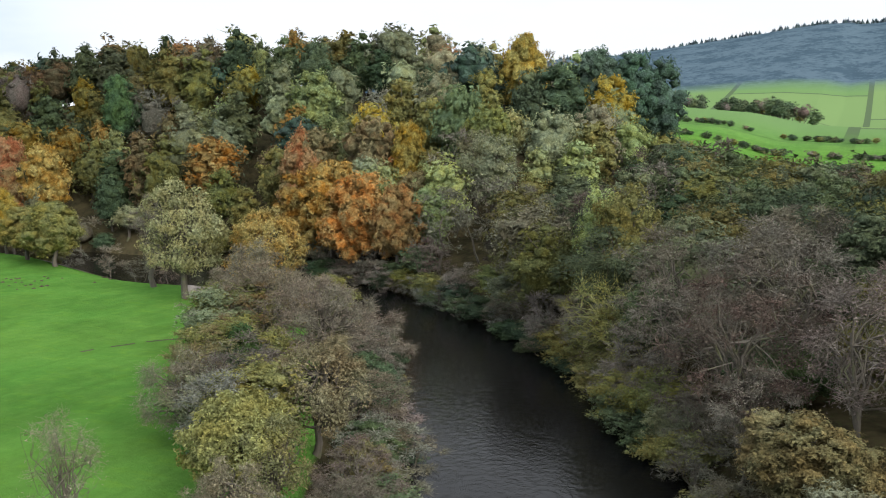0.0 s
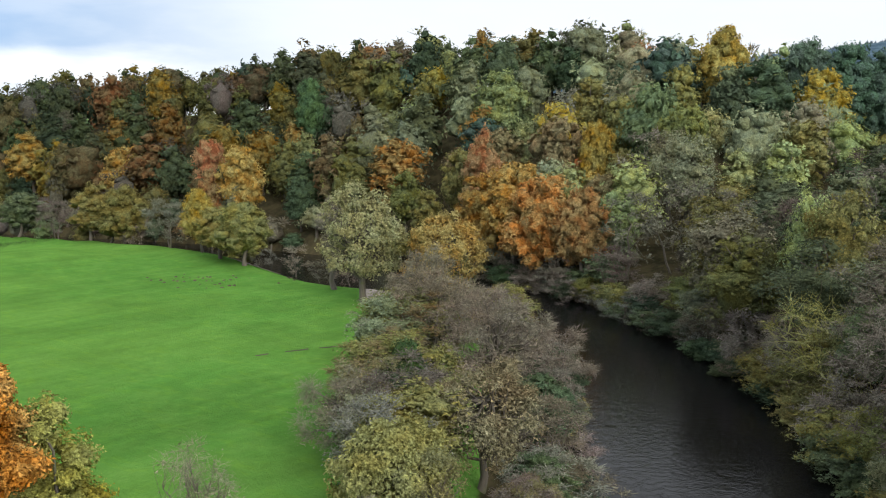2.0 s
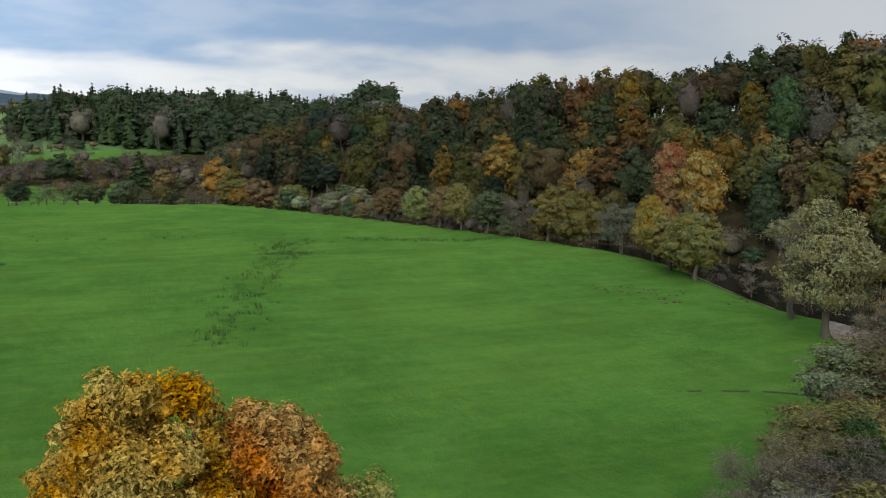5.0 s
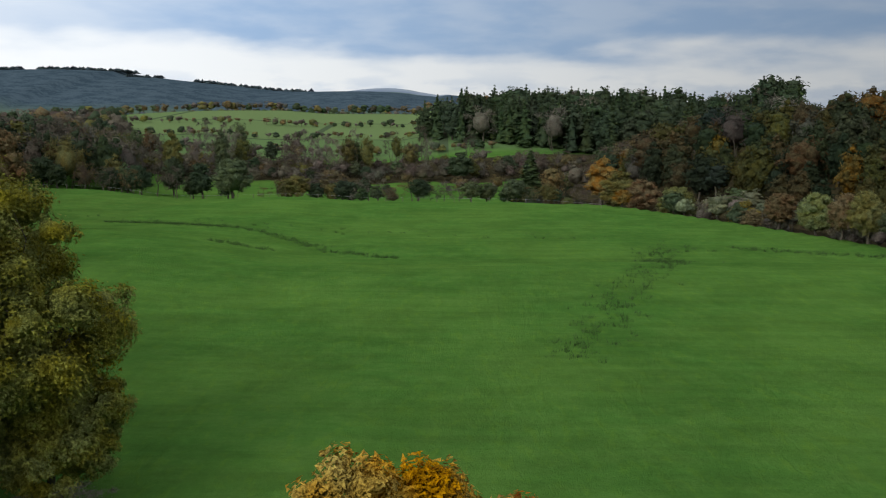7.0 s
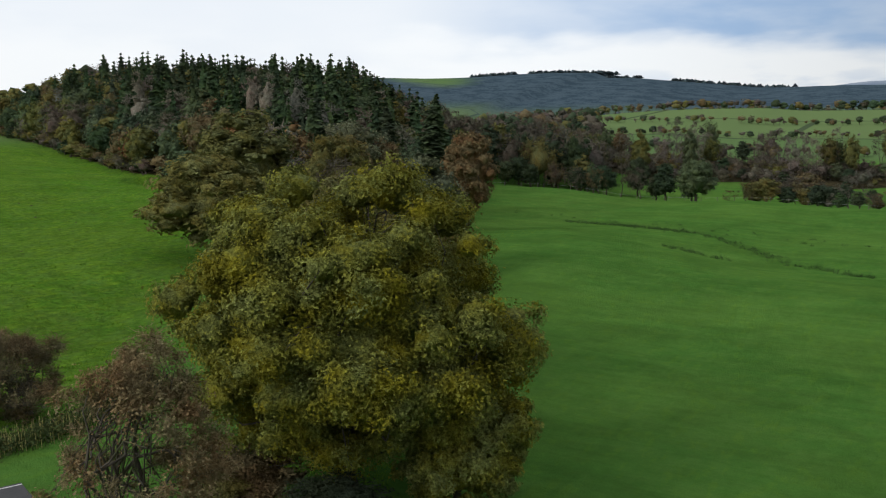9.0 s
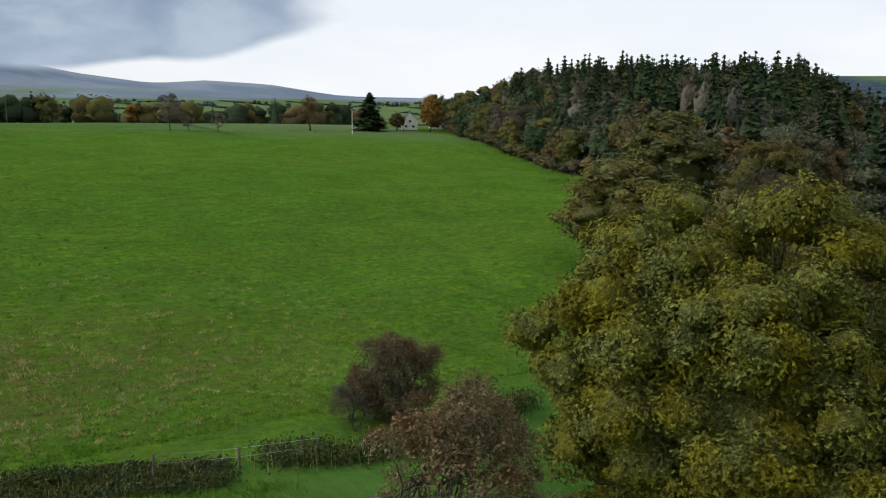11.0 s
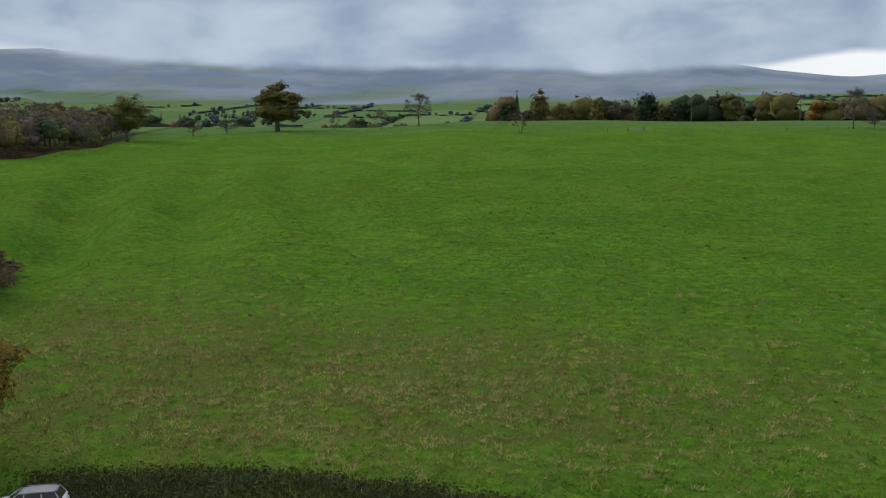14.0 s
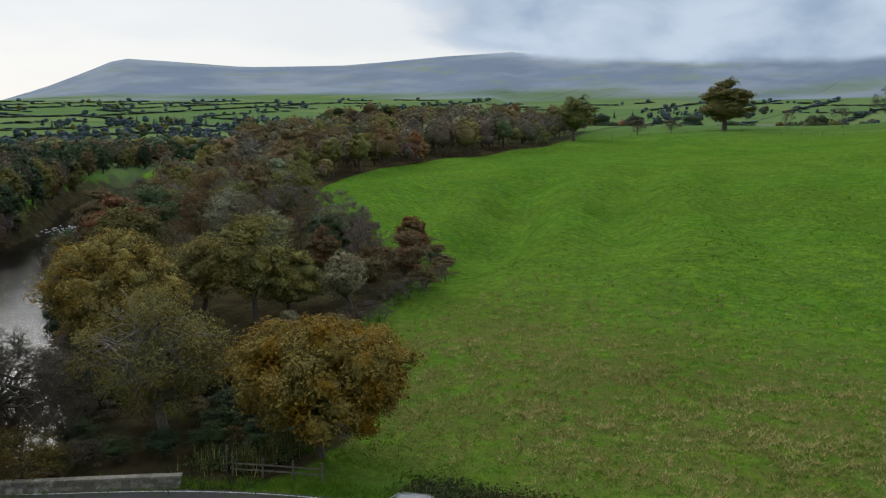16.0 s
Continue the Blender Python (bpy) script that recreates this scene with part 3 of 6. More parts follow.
def grow(seed, h, w, base, nb, leaves=0, ls=0.3, twigs=0, tw=0.03, core=0.7, limbs=None, flat=0.82, stems=1, low=1.72, sides=6, girth=1.0, ragged=0.1, forks=0, lobe=0.38, fat=1.0, coarse=False, egg=0.25, plump=0.80):
    """A tree: trunk and limbs in one builder; in the other a crown of uneven clumps made of leaf sprays, twigs or both."""
    rng = np.random.default_rng(seed)
    tr, cr = Builder(), Builder()
    rx, rz, cz = w / 2, (h - base) / 2, (h + base) / 2
    lean = rng.normal(size=2) * 0.03 * h
    r0 = girth * (0.024 * h + 0.04) / stems ** 0.6
    tops = []
    for s in range(stems):
        an = rng.uniform(0, 6.28)
        foot = np.array([math.cos(an), math.sin(an), 0]) * (0.07 * w * (stems > 1))
        top = np.array([lean[0] + foot[0] * 4, lean[1] + foot[1] * 4, base + (h - base) * rng.uniform(0.5, 0.75)])
        tp = bend(rng, foot - (0, 0, 0.5), top, 6, 0.02)
        tr.tube(tp, r0 * np.array([1.3, 1.0, 0.85, 0.65, 0.45, 0.22]), sides)
        tops.append(tp)
    # main lobes of the crown, then the smaller clumps that clothe them
    nl = max(3, int(round(nb ** 0.68)))
    ni = int(nl * 0.8) if nb > 9 else 0
    k = np.arange(nl) + 0.5
    ph = np.arccos(1 - low * k / nl)
    th = k * 2.39996 + rng.uniform(0, 6)
    dirs = np.c_[np.sin(ph) * np.cos(th), np.sin(ph) * np.sin(th), np.cos(ph)] + rng.normal(size=(nl, 3)) * 0.12
    dirs = np.vstack([dirs, unit(rng, ni) * (1, 1, 0.9) + (0, 0, 0.15)])
    dirs /= np.linalg.norm(dirs, axis=1)[:, None]
    bl = w * (plump / math.sqrt(nl)) * rng.uniform(0.72, 1.3, nl + ni)
    lobes = unit(rng, 9) * (1, 1, 0.8) + (0, 0, 0.25)
    lobes /= np.linalg.norm(lobes, axis=1)[:, None]
    lob = np.clip(np.max(dirs @ lobes.T, axis=1), 0, 1) ** 5
    reach = 1.06 - lobe * 0.7 + lobe * 0.7 * lob + rng.uniform(-0.07, 0.06, nl + ni)
    reach[nl:] *= rng.uniform(0.68, 0.82, ni)       # inner lobes close the gaps
    nl += ni
    slim = 1.0 - egg * np.clip(dirs[:, 2], 0, 1)
    cl = np.c_[dirs[:, 0] * (rx - bl * 1.0) * reach * slim + lean[0], dirs[:, 1] * (rx - bl * 1.0) * reach * slim + lean[1], cz + dirs[:, 2] * (rz - bl * flat * 1.05) * reach]
    own = np.arange(nb) % nl
    d2 = unit(rng, nb) + dirs[own] * 0.75 + (0, 0, 0.3)
    d2 /= np.linalg.norm(d2, axis=1)[:, None]
    c = cl[own] + d2 * (bl[own] * rng.uniform(0.62, 1.0, nb))[:, None] * np.array([1, 1, flat])
    br = fat * bl[own] * rng.uniform(0.28, 0.48, nb) * min(1.2, max(1.0, math.sqrt(4.0 * nl / nb)))
    hub = np.array([lean[0], lean[1], cz - rz * 0.25])
    pick_l = rng.permutation(nb)[:nb if limbs is None else limbs]
    for i in pick_l:
        tp = tops[rng.integers(stems)]
        s0 = tp[min(5, 2 + int(3.9 * rng.random()))]
        lp = bend(rng, s0, c[i], 5, 0.07)
        tr.tube(lp, r0 * np.array([0.40, 0.30, 0.22, 0.14, 0.04]), max(3, sides - 2))
        for _ in range(forks):
            j = rng.integers(1, 4)
            e = c[i] + unit(rng, 1)[0] * br[i] * 1.1
            tr.tube(bend(rng, lp[j], e, 4, 0.09), r0 * np.array([0.16, 0.11, 0.07, 0.02]), 3)
    share = br ** 2 / np.sum(br ** 2)

    def shell(n, lo, hi):
        idx = rng.choice(nb, n, p=share)
        d = unit(rng, n)
        keep = np.einsum("ij,ij->i", d, d2[idx]) > rng.uniform(-1.3, 0.15, n)
        d, idx = d[keep], idx[keep]
        rad = lo + (hi - lo) * rng.random(len(idx)) ** 0.7 + (rng.random(len(idx)) < ragged) * rng.uniform(0.05, 0.3, len(idx))
        return c[idx] + d * (br[idx] * rad)[:, None] * np.array([1, 1, flat]), d, idx

    def coat(n):
        """Points all over the outer sides of the lobes, sparser in their furrows."""
        idx = rng.choice(nl, n, p=bl ** 2 / np.sum(bl ** 2))
        d = unit(rng, n)
        keep = np.einsum("ij,ij->i", d, dirs[idx]) > rng.uniform(-0.75, 0.1, n)
        d, idx = d[keep], idx[keep]
        return cl[idx] + d * (bl[idx] * rng.uniform(0.66, 1.04, len(idx)))[:, None] * np.array([1, 1, flat]), d

    if leaves:
        p, d, idx = shell(int(leaves * 0.55), 0.25, 1.08)
        q, e = coat(int(leaves * 0.6))
        p, nr = np.vstack([p, q]), np.vstack([d * 0.45 + d2[idx] * 0.5, e * 0.9]) + np.array([0, 0, 0.35])
        nr += unit(rng, len(nr)) * 0.6
        nr /= np.linalg.norm(nr, axis=1)[:, None]
        cr.cards(rng, p, nr, ls * rng.uniform(0.55, 1.3, len(p)))
    if twigs:
        p, d, idx = shell(twigs, 0.7, 1.15)
        a = c[idx] + (p - c[idx]) * rng.uniform(0.0, 0.6, (len(p), 1)) + unit(rng, len(p)) * (br[idx] * 0.25)[:, None]
        cr.slivers(rng, a, p + unit(rng, len(p)) * (br[idx] * 0.25)[:, None], tw)
    if core > 0:
        # the dense leafy heart of every lobe, uneven and facetted
        ICO_V, ICO_F = (ICO1_V, ICO1_F) if coarse else (ICO2_V, ICO2_F)
        jit = rng.uniform(0.55, 1.3, (nl, len(ICO_V), 1))
        spin = unit(rng, nl)
        flip = ICO_V[None] - 2 * np.einsum("kj,ij->ik", ICO_V, spin)[:, :, None] * spin[:, None, :]
        v = cl[:, None] + flip * (bl * core)[:, None, None] * jit * np.array([1, 1, flat])
        cr.add(v.reshape(-1, 3), None, (ICO_F[None] + (np.arange(nl) * len(ICO_V))[:, None, None]).reshape(-1, 3))
        if nb > 9:
            cr.add(hub + (0, 0, rz * 0.15) + ICO_V * np.array([rx * 0.55, rx * 0.55, rz * 0.58]) * rng.uniform(0.85, 1.12, (len(ICO_V), 1)), None, ICO_F)
    return tr, cr


def conifer(seed, h, w, tiers=16, per=11):
    rng = np.random.default_rng(seed)
    tr, cr = Builder(), Builder()
    tr.tube(bend(rng, (0, 0, -0.4), (0, 0, h * 0.86), 5, 0.004), 0.016 * h * np.array([1.2, 0.9, 0.6, 0.35, 0.08]), 5)
    f = np.repeat(np.arange(tiers) / (tiers - 1), per * 2)
    n = len(f)
    th = np.repeat(rng.uniform(0, 6.283, n // 2), 2)
    rr = (w / 2 * (1 - f) ** 0.72 * np.repeat(rng.uniform(0.7, 1.15, n // 2), 2)) + 0.22
    q = np.tile([0.35, 0.78], n // 2)
    P = np.c_[np.cos(th) * rr * q, np.sin(th) * rr * q, h * (0.10 + 0.89 * f) - rr * 0.30 * q + rng.normal(size=n) * 0.12]
    D = np.c_[np.cos(th), np.sin(th), np.full(n, -0.35)] + rng.normal(size=(n, 3)) * 0.18
    D /= np.linalg.norm(D, axis=1)[:, None]
    L, W = (rr * 0.46 + 0.22)[:, None], (rr * 0.36 + 0.22)[:, None]
    s = np.cross(D, (0, 0, 1.0)) + rng.normal(size=D.shape) * 0.25
    s /= np.linalg.norm(s, axis=1)[:, None]
    cr.add(np.stack([P - D * L, P + s * W - (0, 0, 0.1), P + D * L, P - s * W - (0, 0, 0.1)], 1), np.arange(4 * n).reshape(-1, 4))
    m = 7
    ang = np.arange(m) * 2 * math.pi / m
    cone = np.vstack([np.c_[np.cos(ang), np.sin(ang), np.zeros(m)] * (w * 0.42, w * 0.42, 1) + (0, 0, h * 0.06), [(0, 0, h * 0.985)]])
    cr.add(cone, None, [(k, (k + 1) % m, m) for k in range(m)])
    return tr, cr


PAL = {  # leaf colours in linear light, with the words for them
    "dark": ((0.066, 0.094, 0.050), "dark green broadleaf tree"),
    "green": ((0.110, 0.140, 0.070), "green broadleaf tree beginning to turn"),
    "olive": ((0.170, 0.160, 0.054), "olive-green autumn tree"),
    "lime": ((0.215, 0.240, 0.096), "pale yellow-green autumn tree"),
    "yellow": ((0.290, 0.205, 0.048), "golden yellow autumn tree"),
    "orange": ((0.300, 0.170, 0.052), "bright orange autumn beech tree"),
    "rust": ((0.255, 0.130, 0.062), "rust-red autumn tree"),
    "brown": ((0.175, 0.132, 0.068), "brown-leaved autumn tree"),
    "grey": ((0.190, 0.172, 0.138), "nearly bare grey twiggy tree"),
    "mauve": ((0.138, 0.118, 0.092), "bare purplish-brown alder tree"),
    "sage": ((0.200, 0.208, 0.124), "thin grey-green willow tree"),
    "fir": ((0.074, 0.110, 0.048), "tall dark green conifer tree"),
    # far trees: haze is mixed into the leaf colour as blue
    "spruce": ((0.088, 0.128, 0.140), "distant tree coloured blue for haze"),
    "pine": ((0.072, 0.115, 0.080), "rounded blue-green pine tree"),
}
WIDTH = {"broad": (9.6, 8.6, 10.4, 8.0), "thin": (8.0,) * 4, "twig": (9.0,) * 4, "fir": (4.8, 4.0, 4.8, 4.0), "pine": (8.5,) * 4}
PROTO = {}
PROTO_MESH = {}


def proto(kind, lod, s):
    """One form of tree, 12 m high, built at first use: trunk and crown."""
    key = (kind, lod, s)
    if key not in PROTO:
        w = WIDTH[kind][s % 4]
        k = lod - 1
        sides = (6, 4, 3, 3, 3)[k]
        if kind == "broad":
            PROTO[key] = grow(100 + s, 12, w, (0.3, 0.8, 0.4, 1.2)[s % 4] if lod < 4 else -0.3, (260, 220, 90, 44, 4)[k], (11500, 7200, 1700, 760, 14)[k], (0.15, 0.195, 0.33, 0.42, 1.2)[k],
                              core=(0.62, 0.64, 0.62, 0.6, 0.9)[k], coarse=lod > 2, limbs=(18, 6, 2, 0, 0)[k], low=1.9, sides=sides, ragged=(0.16, 0.12, 0.05, 0.0, 0.0)[k])
        elif kind == "thin":
            PROTO[key] = grow(200 + s, 12, w, 1.0, (90, 60, 28, 12, 5)[k], (5600, 3800, 800, 150, 16)[k], (0.13, 0.16, 0.28, 0.5, 1.1)[k], (1800, 1000, 260, 60, 0)[k], (0.028, 0.04, 0.07, 0.1, 0.1)[k],
                              core=(0.35, 0.45, 0.55, 0.7, 0.8)[k], coarse=True, limbs=(40, 18, 4, 0, 0)[k], sides=sides, ragged=0.25)
        elif kind == "twig":
            PROTO[key] = grow(300 + s, 12, w, 0.8, (80, 52, 26, 11, 5)[k], (1500, 900, 300, 110, 14)[k], (0.09, 0.12, 0.2, 0.32, 1.0)[k], (5200, 2900, 800, 340, 16)[k], (0.026, 0.04, 0.065, 0.13, 0.22)[k],
                              core=(0, 0, 0, 0.34, 0.6)[k], coarse=True, limbs=(44, 18, 4, 0, 0)[k], stems=1 + s % 3, girth=0.6, sides=sides, ragged=0.3, forks=(1, 1, 0, 0, 0)[k], low=1.8)
        elif kind == "fir":
            PROTO[key] = conifer(400 + s, 12, w, (28, 24, 18, 12, 6)[k], (14, 13, 9, 6, 3)[k])
        else:
            PROTO[key] = grow(500 + s, 12, w, 3.0, (160, 130, 60, 16, 4)[k], (7000, 4600, 1100, 170, 16)[k], (0.15, 0.165, 0.29, 0.62, 1.3)[k], core=0.66, coarse=lod > 2, limbs=(20, 8, 3, 0, 0)[k], flat=0.6, sides=sides)
    return PROTO[key]


SPECS = []


def tree(kind, color, x, y, h, w=None, s=None, rng=random, label="", group="woodland trees", name="tree", keep=False, lod=None, shade=1.0):
    """Notes one tree, to be planted by plant()."""
    s = rng.randrange(4) if s is None else s
    kw = h / 12.0 * rng.uniform(0.95, 1.2) if w is None else w / WIDTH[kind][s % 4]
    col, words = PAL[color]
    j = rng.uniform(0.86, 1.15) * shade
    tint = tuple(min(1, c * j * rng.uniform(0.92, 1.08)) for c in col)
    where = {"woodland trees": " on a wooded slope", "river bank trees": " on the river bank", "roadside trees": " beside the country road",
             "hedgerow trees": " in a field hedge", "crest trees": " along the pasture's far fence", "field trees": " at the meadow's edge"}[group]
    SPECS.append(dict(kind=kind, s=s, x=x, y=y, kw=kw, kh=h / 12.0, tint=tint, turn=rng.uniform(0, 360), label=label or words + where, group=group, name=name, keep=keep, lod=lod, d=math.hypot(x + 4, y - 6)))


def plant(limit):
    """The nearest trees become things of their own; the rest are joined into one far wood."""
    z = land(np.array([t["x"] for t in SPECS]), np.array([t["y"] for t in SPECS]))
    order = sorted(range(len(SPECS)), key=lambda i: (not SPECS[i]["keep"], SPECS[i]["d"]))
    V, Q1, T1, Q0, col, n = [], [], [], [], [], 0
    for rank, i in enumerate(order):
        t = SPECS[i]
        if rank < limit:
            lod = t["lod"] or (1 if t["d"] < 74 else 2)
            tr, cr = proto(t["kind"], lod, t["s"])
            key = (t["kind"], lod, t["s"])
            if key not in PROTO_MESH:
                PROTO_MESH[key] = (tr.mesh("trunk", BARK, True), cr.mesh("crown", FOLIAGE))
            ob = thing(t["name"], pose(t["x"], t["y"], z[i], 0, 0, t["turn"]), t["label"], "bush" if t["name"] == "bush" else "tree", t["group"])
            ob.scale = (t["kw"], t["kw"], t["kh"])
            part("trunk", PROTO_MESH[key][0], ob)
            part("crown", PROTO_MESH[key][1], ob, color=t["tint"])
            continue
        tr, cr = proto(t["kind"], t["lod"] or (3 if t["d"] < 160 else 4 if t["d"] < 480 else 5), t["s"])
        a = radians(t["turn"])
        R = np.array([[math.cos(a), -math.sin(a), 0], [math.sin(a), math.cos(a), 0], [0, 0, 1]])
        for b, bark in ((tr, True), (cr, False)):
            v, q, f = b.arrays()
            V.append((v * np.array([t["kw"], t["kw"], t["kh"]])) @ R.T + np.array([t["x"], t["y"], z[i]]))
            if bark:
                Q0.append(q + n)
            else:
                Q1.append(q + n)
                T1.append(f + n)
            col.append(np.tile(np.array([*t["tint"], 1.0]), (len(v), 1)))
            n += len(v)
    q0 = np.vstack(Q0)
    me = fastmesh("distant_trees", np.vstack(V), np.vstack([q0] + Q1), np.vstack(T1), [BARK, FARWOOD], len(q0))
    at = me.color_attributes.new("tint", "FLOAT_COLOR", "POINT")
    at.data.foreach_set("color", np.vstack(col).astype(np.float32).ravel())
    tagged(new("distant_trees", me), "mixed autumn woods and hedgerow trees in the distance", "trees", kind="stuff")


def scatter(poly, step, seed, clear=None):
    rng = random.Random(seed)
    xs, ys = [p[0] for p in poly], [p[1] for p in poly]
    pts = []
    y, row = min(ys), 0
    while y < max(ys):
        x = min(xs) + (row % 2) * step / 2
        while x < max(xs):
            px, py = x + rng.uniform(-0.38, 0.38) * step, y + rng.uniform(-0.38, 0.38) * step
            if inside(poly, px, py) and (clear is None or clear(px, py)):
                pts.append((px, py))
            x += step
        y += step * 0.87
        row += 1
    return pts, rng


def pick(rng, table):
    r = rng.random() * sum(t[-1] for t in table)
    for t in table:
        r -= t[-1]
        if r <= 0:
            return t
    return table[-1]


def river_side(x, y):
    d, s = line_dist(RIVER, np.array([x]), np.array([y]))
    return float(d[0] * s[0])


def hero(name, label, color, x, y, turn=0, group="", category="tree", bark=None, **kw):
    """A tree seen from near, grown at its own size."""
    tr, cr = grow(**kw)
    ob = thing(name, pose(x, y, ground_z(x, y), 0, 0, turn), label, category, group)
    part("trunk", tr.mesh("trunk", bark or BARK, True), ob)
    part("crown", cr.mesh("crown", FOLIAGE), ob, color=color)
    return ob


# ---- trees seen from near ----
hero("oak_tree", "golden yellow oak tree at the meadow's edge", (0.47, 0.270, 0.042), -1.35, 16.6, 20, "field trees", seed=1, h=13.9, w=6.7, base=2.0, nb=700, leaves=90000, ls=0.085, core=0.6, lobe=0.3, fat=1.15, ragged=0.25, limbs=40, forks=1, egg=0.1, plump=0.96)
hero("oak_tree", "golden-orange oak tree with russet leaf tips in the meadow", (0.47, 0.200, 0.044), 1.5, 17.4, 70, "field trees", seed=2, h=13.2, w=5.6, base=2.0, nb=460, leaves=60000, ls=0.085, core=0.6, lobe=0.3, fat=1.15, ragged=0.25, limbs=30, forks=1, egg=0.1, plump=0.96)
hero("tree", "small grey-green tree beside the golden oaks", (0.26, 0.235, 0.050), 3.7, 18.0, 0, "field trees", seed=3, h=10.3, w=4.2, base=1.0, nb=200, leaves=22000, ls=0.07, core=0.6, lobe=0.2, fat=1.15, limbs=24, egg=0.1, plump=0.9)
hero("oak_tree", "large spreading oak with olive-green and yellowing leaves", (0.228, 0.222, 0.040), -27.7, 47.6, 0, "roadside trees", seed=4, h=19.6, w=21.8, base=1.0, nb=1000, leaves=200000, ls=0.12, core=0.6, lobe=0.35, fat=1.0, limbs=90, forks=1, low=1.95, ragged=0.2, flat=0.75, egg=0.05, plump=0.86)
hero("oak_tree", "spreading oak with yellowing leaves beside a larger oak", (0.265, 0.250, 0.050), -34.0, 52.0, 30, "roadside trees", seed=41, h=15.0, w=14.0, base=0.2, nb=460, leaves=60000, ls=0.125, core=0.6, lobe=0.42, fat=1.0, limbs=30, low=1.95, egg=0.05)
hero("oak_tree", "low olive-green oak at the meadow's edge", (0.260, 0.255, 0.052), -22.0, 49.5, 60, "roadside trees", seed=42, h=9.0, w=9.0, base=0.2, nb=360, leaves=50000, ls=0.125, core=0.6, lobe=0.42, fat=1.0, limbs=30, low=1.95, egg=0.1)
rng = random.Random(19)
for x, y, h in [(-24, 40, 3.0), (-28, 38.5, 2.4), (-31, 40.5, 3.2), (-21, 42.5, 3.0), (-19, 46, 2.4), (-34.5, 44, 3.4), (-25.5, 42.5, 4.2), (-22, 38.5, 2.0), (-30.5, 43.5, 4.5)]:
    tree(*rng.choice([("thin", "brown"), ("thin", "dark"), ("thin", "olive"), ("twig", "mauve")]), x, y, h, h * 1.6, rng=rng, name="bush", label="brown and green undergrowth beneath the large oak", group="roadside trees", keep=True, lod=2)
hero("birch_tree", "reddish-brown thinly leaved birch beside the road", (0.250, 0.178, 0.095), -27.6, 32.8, 0, "roadside trees", seed=5, h=12.9, w=8.6, base=1.0, nb=130, leaves=18000, ls=0.085, twigs=17000, tw=0.018, core=0, limbs=60, forks=2, stems=3, ragged=0.35, low=1.9)
hero("bush", "dark bare hawthorn bush at the pasture's edge", (0.200, 0.155, 0.088), -57.6, 46.8, 0, "roadside trees", "bush", seed=6, h=7.0, w=8.4, base=-0.6, nb=64, leaves=6000, ls=0.09, twigs=13000, tw=0.024, core=0, limbs=60, forks=2, stems=3, ragged=0.4, low=1.98, lobe=0.55, fat=1.1)
hero("oak_tree", "orange and olive leaved oak beside the road", (0.285, 0.190, 0.044), -61.8, -18.6, 40, "roadside trees", seed=7, lobe=0.4, fat=1.0, h=10.2, w=13.5, base=1.2, nb=200, leaves=42000, ls=0.14, core=0.6, limbs=60, forks=1, low=1.8, flat=0.75, egg=0.05)
hero("oak_tree", "half-bare oak with a pale trunk beside the bridge", (0.235, 0.200, 0.066), -56.9, -29.5, 0, "roadside trees", bark=GREY_BARK, lobe=0.5, seed=8, h=12.0, w=12.5, base=0.8, nb=110, leaves=20000, ls=0.105, twigs=2500, tw=0.02, core=0, limbs=90, forks=3, ragged=0.3, girth=1.25)
hero("tree", "bare dark-limbed tree leaning over the river", (0.110, 0.095, 0.075), -48.5, -36.0, 0, "roadside trees", seed=9, h=13.5, w=12.0, base=2.0, nb=80, leaves=300, ls=0.1, twigs=9000, tw=0.026, core=0, limbs=80, forks=4, ragged=0.3)
hero("oak_tree", "broad brown and olive oak above the river", (0.310, 0.230, 0.066), -66.5, -47.5, 0, "roadside trees", seed=10, lobe=0.3, h=14.0, w=14.0, base=2.0, nb=260, leaves=20000, ls=0.15, twigs=2000, tw=0.02, core=0.6, limbs=80, forks=2)
hero("bush", "yellow-brown bushes beside the stone parapet", (0.175, 0.135, 0.045), -48.0, -32.0, 0, "roadside trees", "bush", seed=12, h=4.2, w=6.5, base=0.0, nb=40, leaves=5000, ls=0.08, twigs=2500, tw=0.012, core=0, limbs=30, low=1.95)
hero("tree", "bare pale sapling in the river meadow", (0.230, 0.205, 0.150), 9.5, 17.5, 0, "river bank trees", seed=13, h=8.0, w=4.6, base=1.5, nb=34, leaves=200, ls=0.06, twigs=2500, tw=0.008, core=0, limbs=34, forks=3, ragged=0.5, girth=0.45)

hero("bush", "low grey twiggy sallows at the meadow's edge", (0.200, 0.180, 0.120), 15.5, 13.5, 0, "river bank trees", "bush", seed=14, h=4.6, w=5.0, base=0.0, nb=60, leaves=2500, ls=0.07, twigs=8000, tw=0.010, core=0, limbs=50, forks=2, low=1.9, ragged=0.4)
hero("bush", "olive and grey sallow bush on the river bank", (0.170, 0.160, 0.070), 20.5, 14.5, 0, "river bank trees", "bush", seed=15, h=5.0, w=4.6, base=0.0, nb=60, leaves=4500, ls=0.08, twigs=6000, tw=0.011, core=0, limbs=50, forks=2, low=1.9, ragged=0.3)
hero("bush", "small bare thorn bush at the meadow's edge", (0.190, 0.170, 0.125), 27.0, 26.0, 0, "river bank trees", "bush", seed=16, h=5.5, w=6.0, base=0.0, nb=40, leaves=1500, ls=0.07, twigs=5000, tw=0.011, core=0, limbs=36, forks=2, low=1.9, ragged=0.3)

